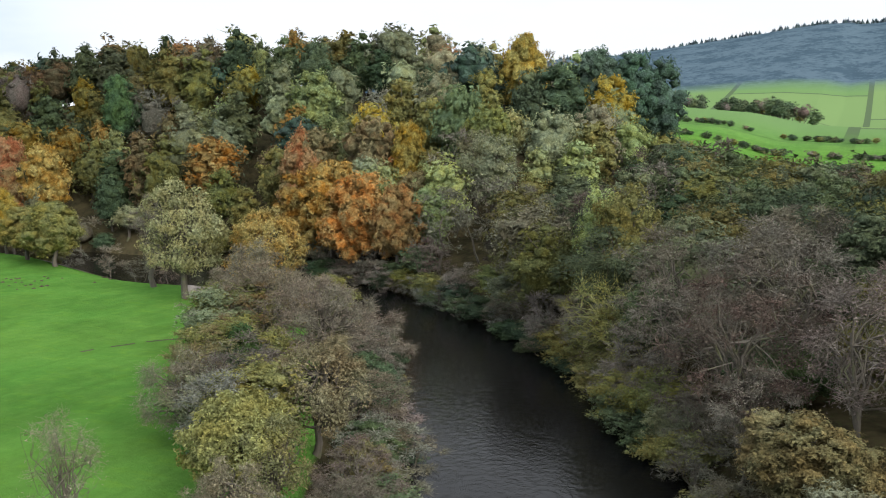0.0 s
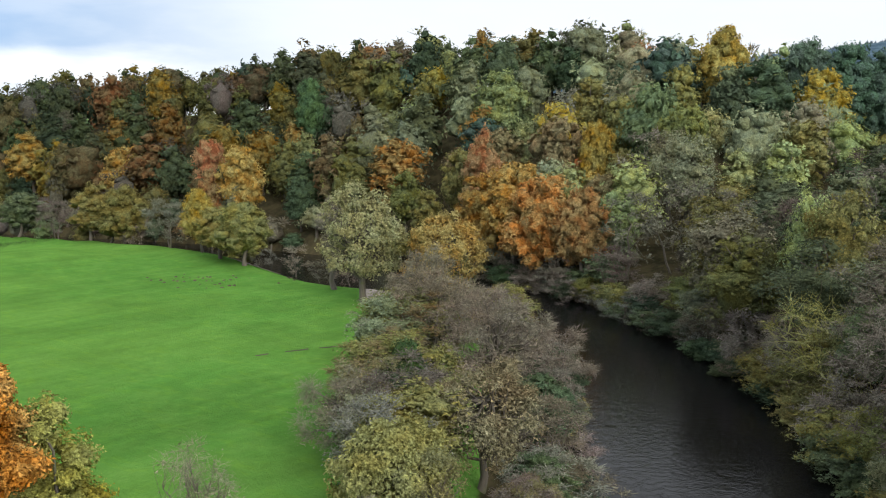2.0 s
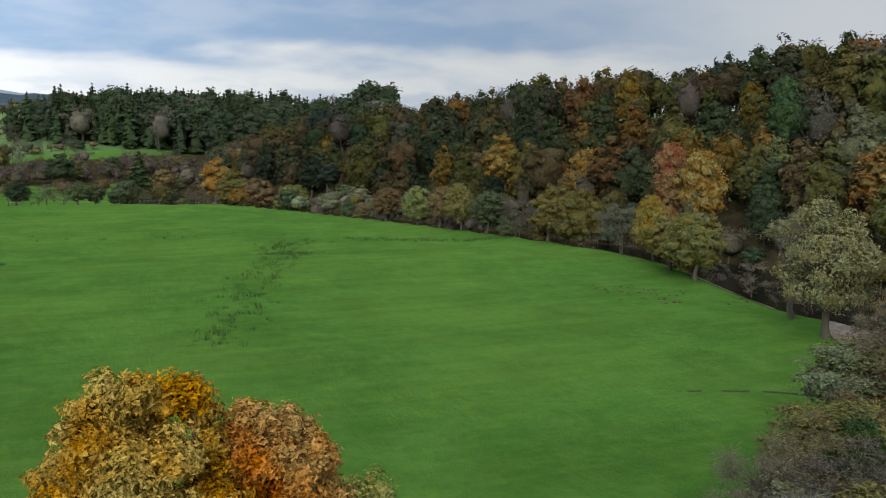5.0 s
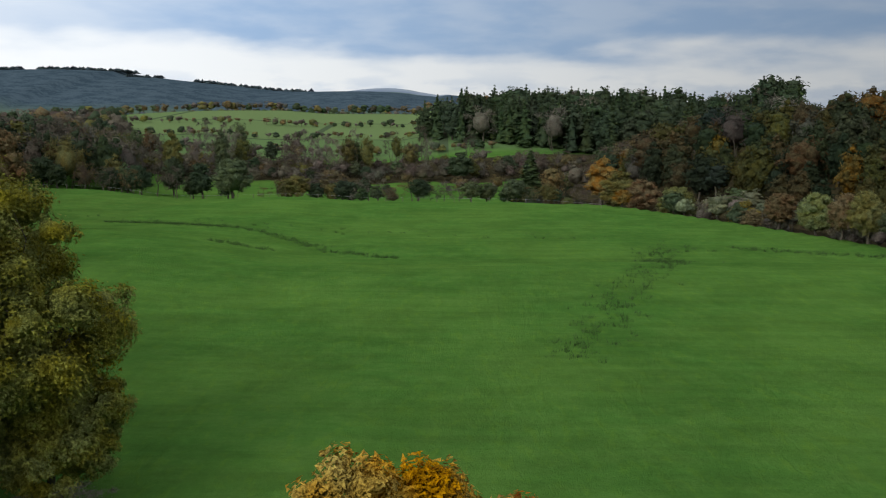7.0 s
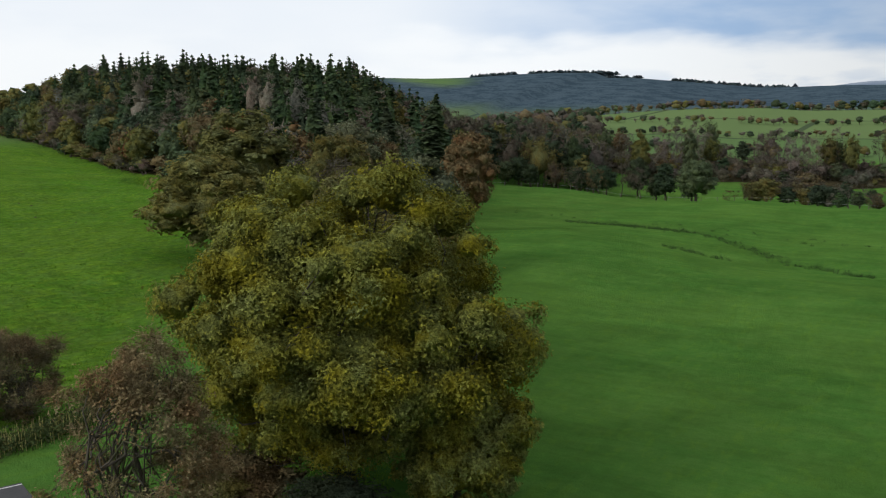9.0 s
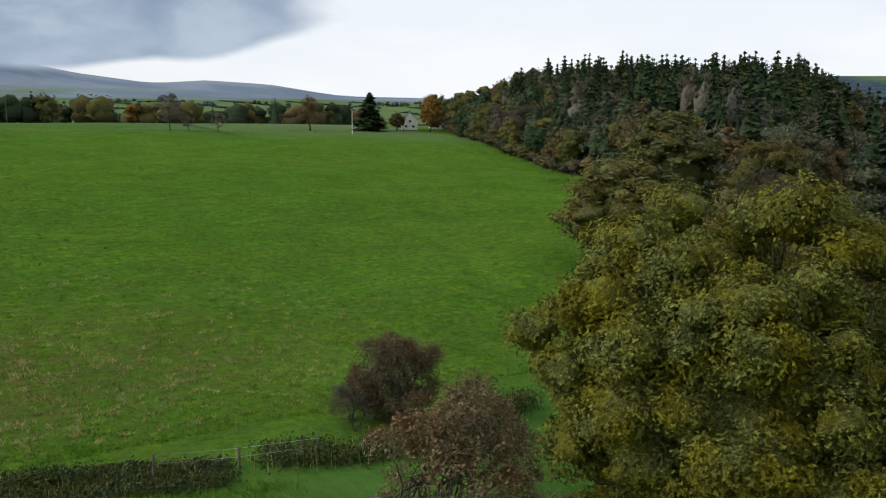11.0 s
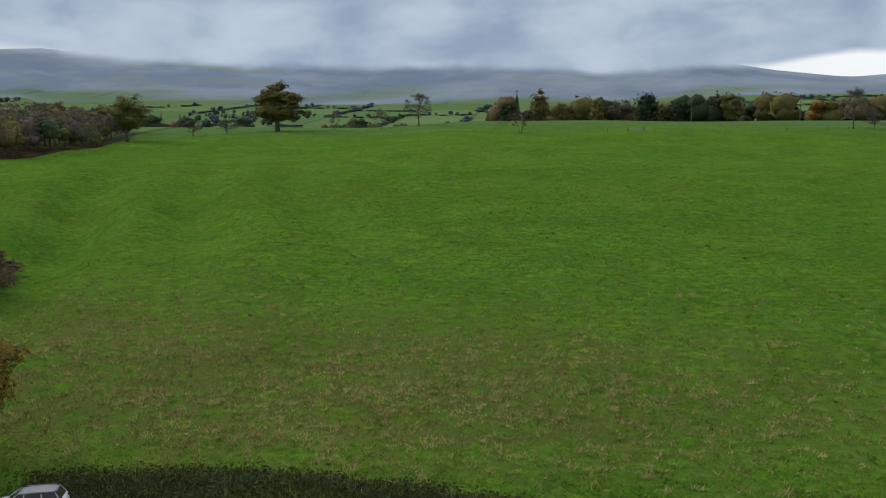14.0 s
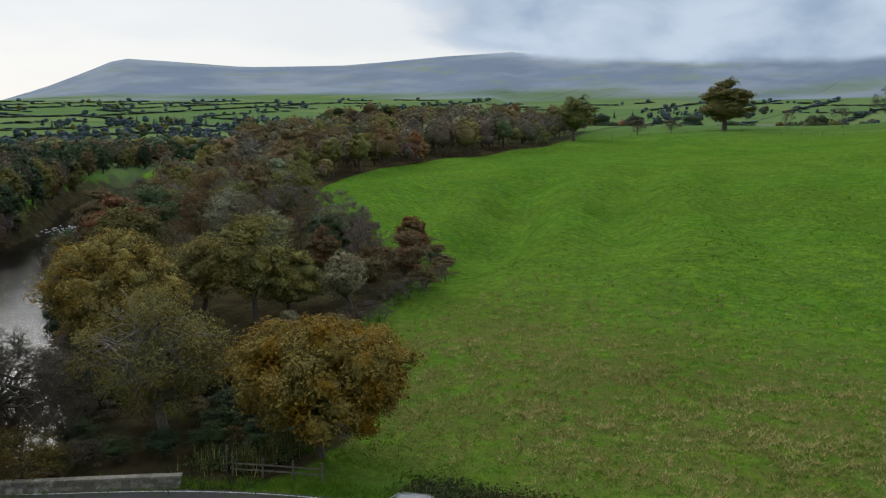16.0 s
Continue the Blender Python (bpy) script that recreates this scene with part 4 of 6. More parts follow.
# left bank: alders and willows between meadow and river
for label, color, x, y, kw in [
    ("olive and yellow sallow tree on the river bank", (0.245, 0.228, 0.076), 20.5, 16.5, dict(seed=21, h=6.6, w=6.5, base=0.0, nb=60, leaves=24000, ls=0.1, twigs=7000, tw=0.024, core=0, lobe=0.6, limbs=60, forks=2)),
    ("thin olive-brown sallow tree on the river bank", (0.200, 0.168, 0.098), 28.2, 17.3, dict(seed=22, h=7.4, w=7.2, base=0.0, nb=60, lobe=0.55, leaves=6000, ls=0.1, twigs=6500, tw=0.024, core=0, limbs=60, forks=2)),
    ("bare grey-brown alder leaning over the river", (0.185, 0.155, 0.118), 42.0, 25.5, dict(seed=23, h=8.6, w=10.5, lobe=0.55, base=0.2, nb=90, leaves=600, ls=0.1, twigs=7000, tw=0.026, core=0, limbs=70, forks=2)),
    ("bare purplish alder with spreading branches over the water", (0.175, 0.145, 0.112), 49.5, 26.5, dict(seed=24, h=6.8, w=9.5, lobe=0.55, base=0.2, nb=80, leaves=500, ls=0.1, twigs=6000, tw=0.028, core=0, limbs=70, forks=2)),
    ("dark ivy-clad tree on the river bank", (0.055, 0.095, 0.030), 31.5, 25.0, dict(seed=25, h=7.2, w=3.8, base=0.2, nb=40, leaves=9000, ls=0.075, core=0.5, lobe=0.5, limbs=20)),
    ("bare brown alder on the meadow's river bank", (0.175, 0.142, 0.100), 49.0, 36.0, dict(seed=26, h=8.4, w=10.5, lobe=0.55, base=0.2, nb=80, leaves=800, ls=0.1, twigs=6000, tw=0.028, core=0, limbs=60, forks=2)),
    ("bare grey alder on the meadow's river bank", (0.190, 0.165, 0.115), 57.0, 43.0, dict(seed=27, h=8.8, w=9.5, base=0.2, nb=80, leaves=1200, ls=0.1, twigs=5500, tw=0.028, core=0, limbs=60, forks=2)),
    ("pale grey-green willow on the river bank", (0.270, 0.260, 0.125), 70.0, 63.0, dict(seed=28, h=15.0, w=11.0, base=0.5, nb=90, leaves=14000, ls=0.16, twigs=5000, tw=0.032, core=0, limbs=70, forks=2, ragged=0.3)),
    ("yellow-brown willow on the river bank", (0.320, 0.215, 0.070), 73.0, 53.0, dict(seed=29, h=11.5, w=10.0, base=0.3, nb=90, leaves=14000, ls=0.16, twigs=4000, tw=0.032, core=0, limbs=70, forks=2, ragged=0.25)),
    ("bare tall sapling on the shingle bank", (0.215, 0.195, 0.150), 74.5, 72.0, dict(seed=30, h=12.5, w=5.0, base=2.0, nb=36, leaves=200, ls=0.09, twigs=2600, tw=0.014, core=0, limbs=36, forks=3, ragged=0.5)),
]:
    hero("tree", label, color, x, y, 30, "river bank trees", **kw)
rng = random.Random(5)
for k, c, x, y, h, w in [("broad", "olive", 82, 98, 10.5, 11), ("broad", "olive", 84, 106, 9.0, 9), ("broad", "yellow", 86, 113, 11.5, 7), ("twig", "grey", 86, 122, 9, 9), ("broad", "olive", 87, 136, 12.5, 10),
                         ("broad", "olive", 85, 144, 11, 10), ("twig", "mauve", 83, 152, 8.5, 8), ("broad", "green", 80, 160, 9.5, 9), ("broad", "olive", 78, 167, 10.5, 8), ("broad", "brown", 76, 174, 9.5, 8),
                         ("broad", "lime", 75, 184, 10.5, 9), ("broad", "brown", 71, 194, 9, 8), ("broad", "yellow", 69, 210, 8.5, 9), ("broad", "olive", 60, 236, 11, 12), ("broad", "brown", 56, 258, 12, 12),
                         ("broad", "olive", 50, 268, 13, 13), ("broad", "orange", 50, 292, 15, 13), ("broad", "orange", 48, 246, 5, 6), ("twig", "grey", 79, 178, 8, 8), ("twig", "grey", 74, 204, 6, 9)]:
    tree(k, c, x, y, h, w, rng=rng, group="river bank trees", keep=True)

# thicket on the meadow side of the river
rng = random.Random(15)
for i in range(26):
    t = rng.random()
    ex, ey = np.interp(t, [0, 0.35, 0.7, 1], [20, 27, 36, 50]), np.interp(t, [0, 0.35, 0.7, 1], [22, 27.5, 33, 43])
    o = rng.uniform(1.0, 6.0)
    k, c = rng.choice([("twig", "grey"), ("twig", "grey"), ("twig", "mauve"), ("thin", "olive"), ("thin", "olive"), ("thin", "sage"), ("twig", "brown")])
    h = rng.uniform(3.5, 7.0)
    tree(k, c, float(ex) + o * 0.6, float(ey) - o * 0.8, h, h * rng.uniform(1.0, 1.4), rng=rng, name="bush" if h < 5 else "tree", label="low tangled thicket bush between meadow and river", group="river bank trees", keep=True, lod=2)
# undergrowth beneath the oaks beside the bridge
for x, y, h in [(-52, -31, 2.2), (-54, -34, 2.6), (-59, -34, 2.0), (-62, -31, 2.4), (-64.5, -28, 2.0), (-66, -36, 2.8), (-58, -39, 3.0), (-54, -40, 3.2), (-50, -40, 4.5), (-47.5, -43, 5.5), (-62, -42, 3.4), (-70, -40, 3.0), (-60, -25.5, 1.6), (-65.5, -22.5, 1.8), (-51, -35.5, 3.0), (-68, -32.5, 2.2), (-56, -47, 5.0), (-45, -39, 4.0)]:
    k, c = rng.choice([("twig", "mauve"), ("twig", "brown"), ("thin", "brown"), ("thin", "dark"), ("thin", "olive")])
    tree(k, c, x, y, h, h * 1.7, rng=rng, name="bush", label="brown bramble undergrowth beneath the roadside oaks", group="roadside trees", keep=True, lod=2)

for x, y, h in [(-59.5, -22.5, 1.7), (-61.5, -24.5, 2.1), (-58.2, -25.6, 2.4), (-63.0, -21.5, 1.6), (-60.8, -27.5, 2.6), (-55.8, -27.8, 2.2), (-65.0, -25.5, 2.2), (-57.2, -23.4, 1.5), (-53.8, -29.6, 1.9), (-63.2, -29.5, 2.8)]:
    tree("thin", rng.choice(["dark", "green", "dark"]), x, y, h, h * 1.5, rng=rng, name="bush", label="dark green bramble bush behind the roadside fence", group="roadside trees", keep=True, lod=2)

# ---- the wooded hill across the river ----
HILL = [(70, -60), (20, -34), (36, 0), (60, 16), (84, 36), (98, 80), (104, 130), (92, 190), (80, 240), (60, 290), (66, 400), (160, 420), (210, 260), (225, 120), (200, 30), (170, 0), (150, -60)]
pts, rng = scatter(HILL, 8.8, 11, lambda x, y: 11 < river_side(x, y) < (92 if y > 45 else 150))
for x, y in pts:
    o = river_side(x, y)
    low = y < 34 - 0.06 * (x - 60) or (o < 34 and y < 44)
    if low:
        k, c, _ = pick(rng, [("twig", "mauve", 2.4), ("twig", "grey", 2.8), ("thin", "sage", 2.2), ("thin", "olive", 2.6), ("thin", "green", 3.4), ("broad", "green", 0.8), ("thin", "dark", 2.0)])
        h = rng.uniform(10.5, 14.0) if o > 16 else rng.uniform(9.0, 12.5)
    else:
        k, c, _ = pick(rng, [("broad", "dark", 2.0), ("broad", "green", 3.2), ("broad", "olive", 2.6), ("broad", "lime", 1.1), ("broad", "sage", 1.2), ("thin", "lime", 1.4), ("broad", "yellow", 0.7),
                             ("broad", "orange", 0.55), ("broad", "rust", 0.35), ("twig", "grey", 1.7), ("thin", "sage", 1.8), ("pine", "pine", 0.5), ("broad", "brown", 0.9)])
        h = rng.uniform(10.5, 18) if o > 16 else rng.uniform(9, 12)
    # tint factor by place: 0.68 low by the river, lower northwards on the hill
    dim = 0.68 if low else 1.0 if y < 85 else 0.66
    if y > 140:         # factor falls again; pale leaf kinds become dark, olive or brown
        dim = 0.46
        if c in ("lime", "sage"):
            c = rng.choice(["dark", "olive", "brown", "brown"])
    if x > 176 and y < 30:
        h *= 0.7
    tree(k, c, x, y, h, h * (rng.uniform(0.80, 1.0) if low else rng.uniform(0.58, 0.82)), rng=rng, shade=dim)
for k, c, x, y, h, w, s in [
    ("broad", "orange", 113, 134, 17.5, 11, 0), ("broad", "rust", 108, 138, 16, 7, 1), ("broad", "rust", 113, 76, 19, 8, 1), ("broad", "orange", 104, 64, 18, 14, 2), ("broad", "orange", 101, 57, 17, 13, 0), ("broad", "rust", 99, 50, 14, 9, 0), ("broad", "orange", 106, 70, 15, 10, 1),
    ("broad", "brown", 108, 52, 13, 9, 3), ("broad", "yellow", 122, 60, 17, 6.5, 3), ("broad", "yellow", 160, 37, 19, 13, 0), ("broad", "yellow", 158, 54, 20, 12, 2),
    ("pine", "pine", 176, 30, 26, 13, 0), ("pine", "pine", 170, 35, 25, 12, 1), ("pine", "pine", 164, 40, 23, 12, 2), ("pine", "fir", 134, 135, 21, 8, 3), ("pine", "pine", 182, 36, 17, 12, 3),
    ("broad", "lime", 140, 88, 17, 12, 1), ("thin", "lime", 128, 76, 15, 11, 2), ("thin", "sage", 114, 41, 16, 11, 0), ("thin", "sage", 119, 46, 15, 10, 1), ("broad", "orange", 112, 172, 15, 12, 0),
    ("broad", "rust", 118, 150, 16, 10, 2), ("broad", "orange", 108, 204, 15, 12, 1), ("thin", "olive", 70, 9, 15, 8, 1), ("thin", "lime", 74, 13, 14, 6, 2), ("broad", "green", 110, -6, 13, 12, 1)]:
    tree(k, c, x, y, h, w, s, random.Random(int(x * 7 + y)), keep=True)
# scrub that hangs over the water along both banks
rng = random.Random(77)
arc = np.cumsum(np.r_[0, np.hypot(*np.diff(RIVER, axis=0).T)])
for side, sa, sb, gap in ((1, (-75, -66), (62, 250), 0.0), (-1, (8, -9), (62, 46), 0.1), (-1, (-135, -150), (-60, -52), 0.0), (1, (-150, -175), (-60, -52), 0.0), (-1, (84, 48), (70, 230), 0.45)):
    ia, ib = (int(np.argmin(np.hypot(RIVER[:, 0] - q[0], RIVER[:, 1] - q[1]))) for q in (sa, sb))
    pos = arc[ia]
    while pos < arc[ib]:
        pos += rng.uniform(3.0, 5.2)
        if rng.random() < gap:
            continue
        x, y = np.interp(pos, arc, RIVER[:, 0]), np.interp(pos, arc, RIVER[:, 1])
        x2, y2 = np.interp(pos + 1, arc, RIVER[:, 0]), np.interp(pos + 1, arc, RIVER[:, 1])
        o = rng.uniform(9.6, 11.8) * side
        k, c, _ = pick(rng, [("twig", "mauve", 2.5), ("twig", "grey", 2.5), ("thin", "olive", 1.6), ("broad", "green", 0.9), ("thin", "sage", 1.0), ("broad", "dark", 0.8), ("broad", "brown", 0.4)])
        h = rng.uniform(4.0, 7.5)
        tree(k, c, x + (y2 - y) * o, y - (x2 - x) * o, h, h * rng.uniform(0.95, 1.3), rng=rng, group="river bank trees")
for side, sa, sb in ((1, (-30, -30), (95, 76)), (-1, (14, -5), (60, 40))):
    ia, ib = (int(np.argmin(np.hypot(RIVER[:, 0] - q[0], RIVER[:, 1] - q[1]))) for q in (sa, sb))
    pos = arc[ia]
    while pos < arc[ib]:
        pos += rng.uniform(1.6, 2.8)
        x, y = np.interp(pos, arc, RIVER[:, 0]), np.interp(pos, arc, RIVER[:, 1])
        x2, y2 = np.interp(pos + 1, arc, RIVER[:, 0]), np.interp(pos + 1, arc, RIVER[:, 1])
        o = rng.uniform(8.6, 10.2) * side
        k, c, _ = pick(rng, [("twig", "mauve", 1.5), ("twig", "grey", 1.5), ("thin", "olive", 1.5), ("thin", "green", 1.5), ("thin", "dark", 1.5), ("broad", "dark", 0.6)])
        h = rng.uniform(2.6, 5.0)
        tree(k, c, x + (y2 - y) * o, y - (x2 - x) * o, h, h * rng.uniform(1.3, 1.8), rng=rng, name="bush", label="low scrub hanging over the dark river water", group="river bank trees", keep=True, lod=2 if h > 4 else 3)
# sprawling mossy limbs of a fallen willow at the waterline
hero("tree", "mossy half-fallen willow with bare limbs over the water", (0.250, 0.245, 0.080), 61.0, 8.0, 0, "river bank trees", bark=MOSSY_BARK, seed=31, h=8.5, w=12.5, base=0.0, nb=40, leaves=500, ls=0.08, twigs=1600, tw=0.02, core=0, limbs=40, forks=3, low=1.6, ragged=0.5)
hero("tree", "low overhanging green alder at the waterline", (0.090, 0.115, 0.050), 58.0, 3.0, 0, "river bank trees", seed=32, h=8.0, w=9.5, base=0.0, nb=80, leaves=16000, ls=0.11, twigs=4000, tw=0.014, core=0.66, limbs=40, forks=1)
hero("tree", "pale grey twiggy alder near the waterline", (0.215, 0.195, 0.155), 62.0, -4.0, 0, "river bank trees", seed=33, h=11.0, w=9.0, base=0.5, nb=80, leaves=900, ls=0.1, twigs=6000, tw=0.026, core=0, limbs=70, forks=2)
hero("bush", "dark green bramble bank at the waterline", (0.060, 0.090, 0.036), 50.0, -5.5, 0, "river bank trees", "bush", seed=34, h=5.0, w=9.5, base=0.0, nb=70, leaves=18000, ls=0.10, twigs=3000, tw=0.012, core=0.7, limbs=20, low=1.95)

# ---- roadside trees beyond the big oak ----
rng = random.Random(8)
for k, c, x, y, h, w in [("twig", "mauve", -58, -42, 9, 8), ("broad", "brown", -76, -58, 12, 10), ("broad", "olive", -86, -72, 13, 11), ("twig", "grey", -52, -44, 9, 8), ("broad", "brown", -70, -52, 9, 9), ("broad", "rust", -100, -92, 12, 12), ("broad", "green", -49, 71, 13, 10), ("broad", "olive", -62, 92, 16, 14), ("broad", "olive", -93, 108, 17, 23), ("broad", "olive", -108, 134, 22, 23), ("broad", "olive", -36, 70, 17.3, 12), ("broad", "green", -42, 78, 14, 11),
                         ("broad", "green", -60, 112, 17, 13), ("broad", "olive", -86, 128, 20, 15), ("twig", "mauve", -67, 103, 17, 12), ("thin", "sage", -104, 158, 22, 17), ("broad", "brown", -76, 154, 20, 12), ("broad", "brown", -92, 140, 18, 10),
                         ("broad", "olive", -98, 150, 20, 13), ("broad", "orange", -108.9, 210, 11, 9), ("broad", "brown", -106, 200, 9, 9), ("fir", "fir", -96, 178, 24, 9), ("fir", "fir", -102, 190, 26, 9), ("fir", "dark", -104, 172, 23, 9), ("broad", "brown", -100, 164, 19, 11)]:
    tree(k, c, x, y, h, w, rng=rng, group="roadside trees", keep=True)

# ---- wood on the western rise ----
pts, rng = scatter(WOOD_WEST, 8.6, 21, lambda x, y: y < 318 - 0.12 * (x + 130))
for x, y in pts:
    ins = float(poly_dist(WOOD_WEST, np.array([x]), np.array([y]))[0])
    if ins > 17 and x > -330 or (x > -135 and ins > 8):
        k, c, _ = pick(rng, [("fir", "fir", 4.5), ("fir", "dark", 1.2), ("twig", "grey", 0.6), ("broad", "brown", 0.5), ("broad", "olive", 1.2), ("broad", "green", 1.2)])
        h = rng.uniform(16, 21) if k == "fir" else rng.uniform(13, 16.5)
    else:
        k, c, _ = pick(rng, [("twig", "mauve", 1.2), ("broad", "brown", 0.9), ("broad", "olive", 3.2), ("broad", "green", 2.4), ("fir", "fir", 1.2), ("broad", "dark", 1.8), ("broad", "rust", 0.1)])
        h = rng.uniform(11, 17)
    tree(k, c, x, y, h, rng=rng)
for x, y, h in [(-250, 240, 21), (-162, 204, 21), (-174, 212, 22), (-148, 198, 20)]:
    tree("twig", "grey", x, y, h, 9, 0, rng)

# ---- riverside wood to the south ----
pts, rng = scatter(WOOD_SOUTH, 8.8, 31, lambda x, y: river_side(x, y) < -10)
for x, y in pts:
    k, c, _ = pick(rng, [("twig", "mauve", 3.6), ("twig", "brown", 2.4), ("twig", "grey", 1.0), ("broad", "brown", 1.4), ("thin", "olive", 2.2), ("thin", "brown", 1.6), ("broad", "olive", 1.0), ("thin", "sage", 0.8), ("broad", "rust", 0.2), ("thin", "green", 0.7)])
    near = x > -150 and y > -122
    h = rng.choice([rng.uniform(6, 9), rng.uniform(9, 12), rng.uniform(11.5, 14)]) * (1.05 if x < -200 else 0.95)
    if x > -165 and float(poly_dist(WOOD_SOUTH, np.array([x]), np.array([y]))[0]) < 8:
        h *= 0.62      # lower growth along the pasture's edge
    tree(k, c, x, y, h, h * rng.uniform(0.72, 1.0), rng=rng, shade={"brown": 1.15, "grey": 0.95, "rust": 1.0}.get(c, 1.38), keep=near, lod=2 if near else None)
tree("broad", "green", -110.4, -60.5, 9, 8, 0, rng, keep=True, lod=1)
rng = random.Random(91)
for i in range(58):     # brambles along the wood's edge
    t = i / 57
    x, y = np.interp(t, [0, 0.5, 0.8, 1], [-66, -90, -117, -138]), np.interp(t, [0, 0.5, 0.8, 1], [-35, -39, -46, -64])
    k, c, _ = pick(rng, [("twig", "mauve", 3), ("twig", "brown", 2), ("broad", "dark", 0.7), ("thin", "brown", 1)])
    h = rng.uniform(1.6, 3.2)
    tree(k, c, float(x) + rng.uniform(-1.5, 1.5), float(y) + rng.uniform(-3.0, 1.0), h, h * rng.uniform(1.2, 1.8), rng=rng, name="bush", label="low brown bramble bush at the wood's edge", keep=True, lod=3)
OTHER_BANK = [(-50, -84), (-100, -142), (-170, -212), (-260, -312), (-420, -400), (-380, -480), (-230, -400), (-130, -260), (-60, -150), (-20, -80), (-30, -54)]
pts, rng = scatter(OTHER_BANK, 9.5, 32, lambda x, y: river_side(x, y) > 10)
for x, y in pts:
    k, c, _ = pick(rng, [("broad", "dark", 3.4), ("broad", "olive", 1.5), ("broad", "brown", 1.5), ("twig", "mauve", 2), ("broad", "green", 1)])
    tree(k, c, x, y, rng.uniform(10, 15), rng=rng)

# ---- scrub, birches and hedges beyond the meadow ----
rng = random.Random(41)
MIX = [("twig", "mauve", 3), ("twig", "brown", 1.5), ("twig", "grey", 0.6), ("broad", "olive", 1.0), ("broad", "brown", 0.8), ("broad", "dark", 1.8), ("broad", "green", 1.2)]
for (ax, ay), (bx, by), step, hmin, hmax, gap in [((-150, 286), (-62, 292), 5.5, 8, 13, 0), ((-60, 290), (20, 270), 3.0, 4, 9, 0.08), ((-48, 298), (-24, 292), 6, 9, 12, 0), ((20, 272), (44, 264), 3.5, 4, 7, 0.1),
                                                  ((-66, 344), (60, 352), 4, 3, 7, 0.3), ((40, 340), (70, 330), 6, 10, 15, 0), ((-60, 318), (30, 326), 7, 4, 7, 0.6),
                                                  ((-260, 330), (-140, 310), 6, 10, 17, 0), ((-270, 350), (-120, 345), 6, 10, 18, 0), ((-260, 380), (-150, 372), 6, 12, 18, 0), ((-290, 430), (-60, 470), 9, 9, 15, 0.25),
                                                  ((60, 330), (90, 440), 6, 10, 16, 0), ((-160, 520), (30, 490), 3, 3, 7, 0.1), ((-210, 600), (20, 620), 3, 2.5, 6, 0.05), ((-400, 720), (100, 710), 3.5, 3, 7, 0.05), ((-460, 900), (160, 920), 4.5, 6, 11, 0.0), ((-560, 1010), (220, 1060), 6, 8, 13, 0.0)]:
    n = int(math.hypot(bx - ax, by - ay) / step)
    for i in range(n):
        if rng.random() < gap:
            continue
        t = (i + rng.random()) / n
        k, c, _ = pick(rng, MIX)
        tree(k, c, ax + (bx - ax) * t + rng.uniform(-5, 5), ay + (by - ay) * t + rng.uniform(-5, 5), hh := rng.uniform(hmin, hmax), hh * (1.1 if hmax <= 12 else 0.85), rng=rng, group="hedgerow trees", shade=0.85, lod=3 if ay < 300 else None)
SCRUB = [(-330, 300), (-140, 292), (-66, 288), (-70, 330), (-90, 370), (-60, 392), (10, 385), (70, 345), (84, 430), (30, 446), (-40, 440), (-90, 452), (-110, 560), (-150, 640), (-260, 640), (-330, 560)]
pts, rng = scatter(SCRUB, 8.2, 44)
for x, y in pts:
    k, c, _ = pick(rng, [("broad", "brown", 0.6), ("twig", "mauve", 6), ("twig", "olive", 1.2), ("broad", "dark", 1.6), ("broad", "green", 0.6), ("broad", "olive", 0.5), ("twig", "grey", 1.5)])
    open_ground = x > -0.36 * y + 8
    if open_ground and (rng.random() < 0.12 or y < 392 or y > 455):
        continue
    h = rng.uniform(4, 8.5) if open_ground else rng.uniform(9, 21)
    if open_ground:
        tree("twig", rng.choice(["brown", "mauve", "mauve"]), x + rng.uniform(-4, 4), y + rng.uniform(-4, 4), h * 0.7, h, rng=rng, group="hedgerow trees", shade=0.8)
    tree(k, c, x, y, h, h * (1.1 if open_ground else 0.7), rng=rng, group="hedgerow trees", shade=0.8)
for i in range(18):     # tall thin birches
    x = rng.choice([-150, -130, -112, -95, -58, -50, -40, -10]) + rng.uniform(-14, 14)
    tree("twig", "grey", x, rng.uniform(385, 460), rng.uniform(15, 21), rng.uniform(6, 9), 0, rng, group="hedgerow trees", lod=3)
for k, c, x, y, h, w in [("broad", "green", -62, 270, 13, 14), ("broad", "dark", -88, 300, 14, 9), ("broad", "dark", 8, 388, 13, 14), ("fir", "fir", 36, 380, 16, 9), ("broad", "olive", -114, 390, 20, 10), ("broad", "green", -98, 410, 20, 8)]:
    tree(k, c, x, y, h, w, rng=rng, group="hedgerow trees", keep=True)
FIRWOOD = [(10, 520), (120, 420), (170, 430), (190, 500), (180, 590), (60, 640), (-20, 590)]
pts, rng = scatter(FIRWOOD, 9.5, 43)
for x, y in pts:
    k, c, _ = pick(rng, [("fir", "fir", 3), ("fir", "dark", 1.5), ("pine", "dark", 1.5), ("broad", "dark", 0.6), ("twig", "grey", 0.4)])
    tree(k, c, x, y, rng.uniform(19, 25), rng=rng, lod=4, shade=0.8)

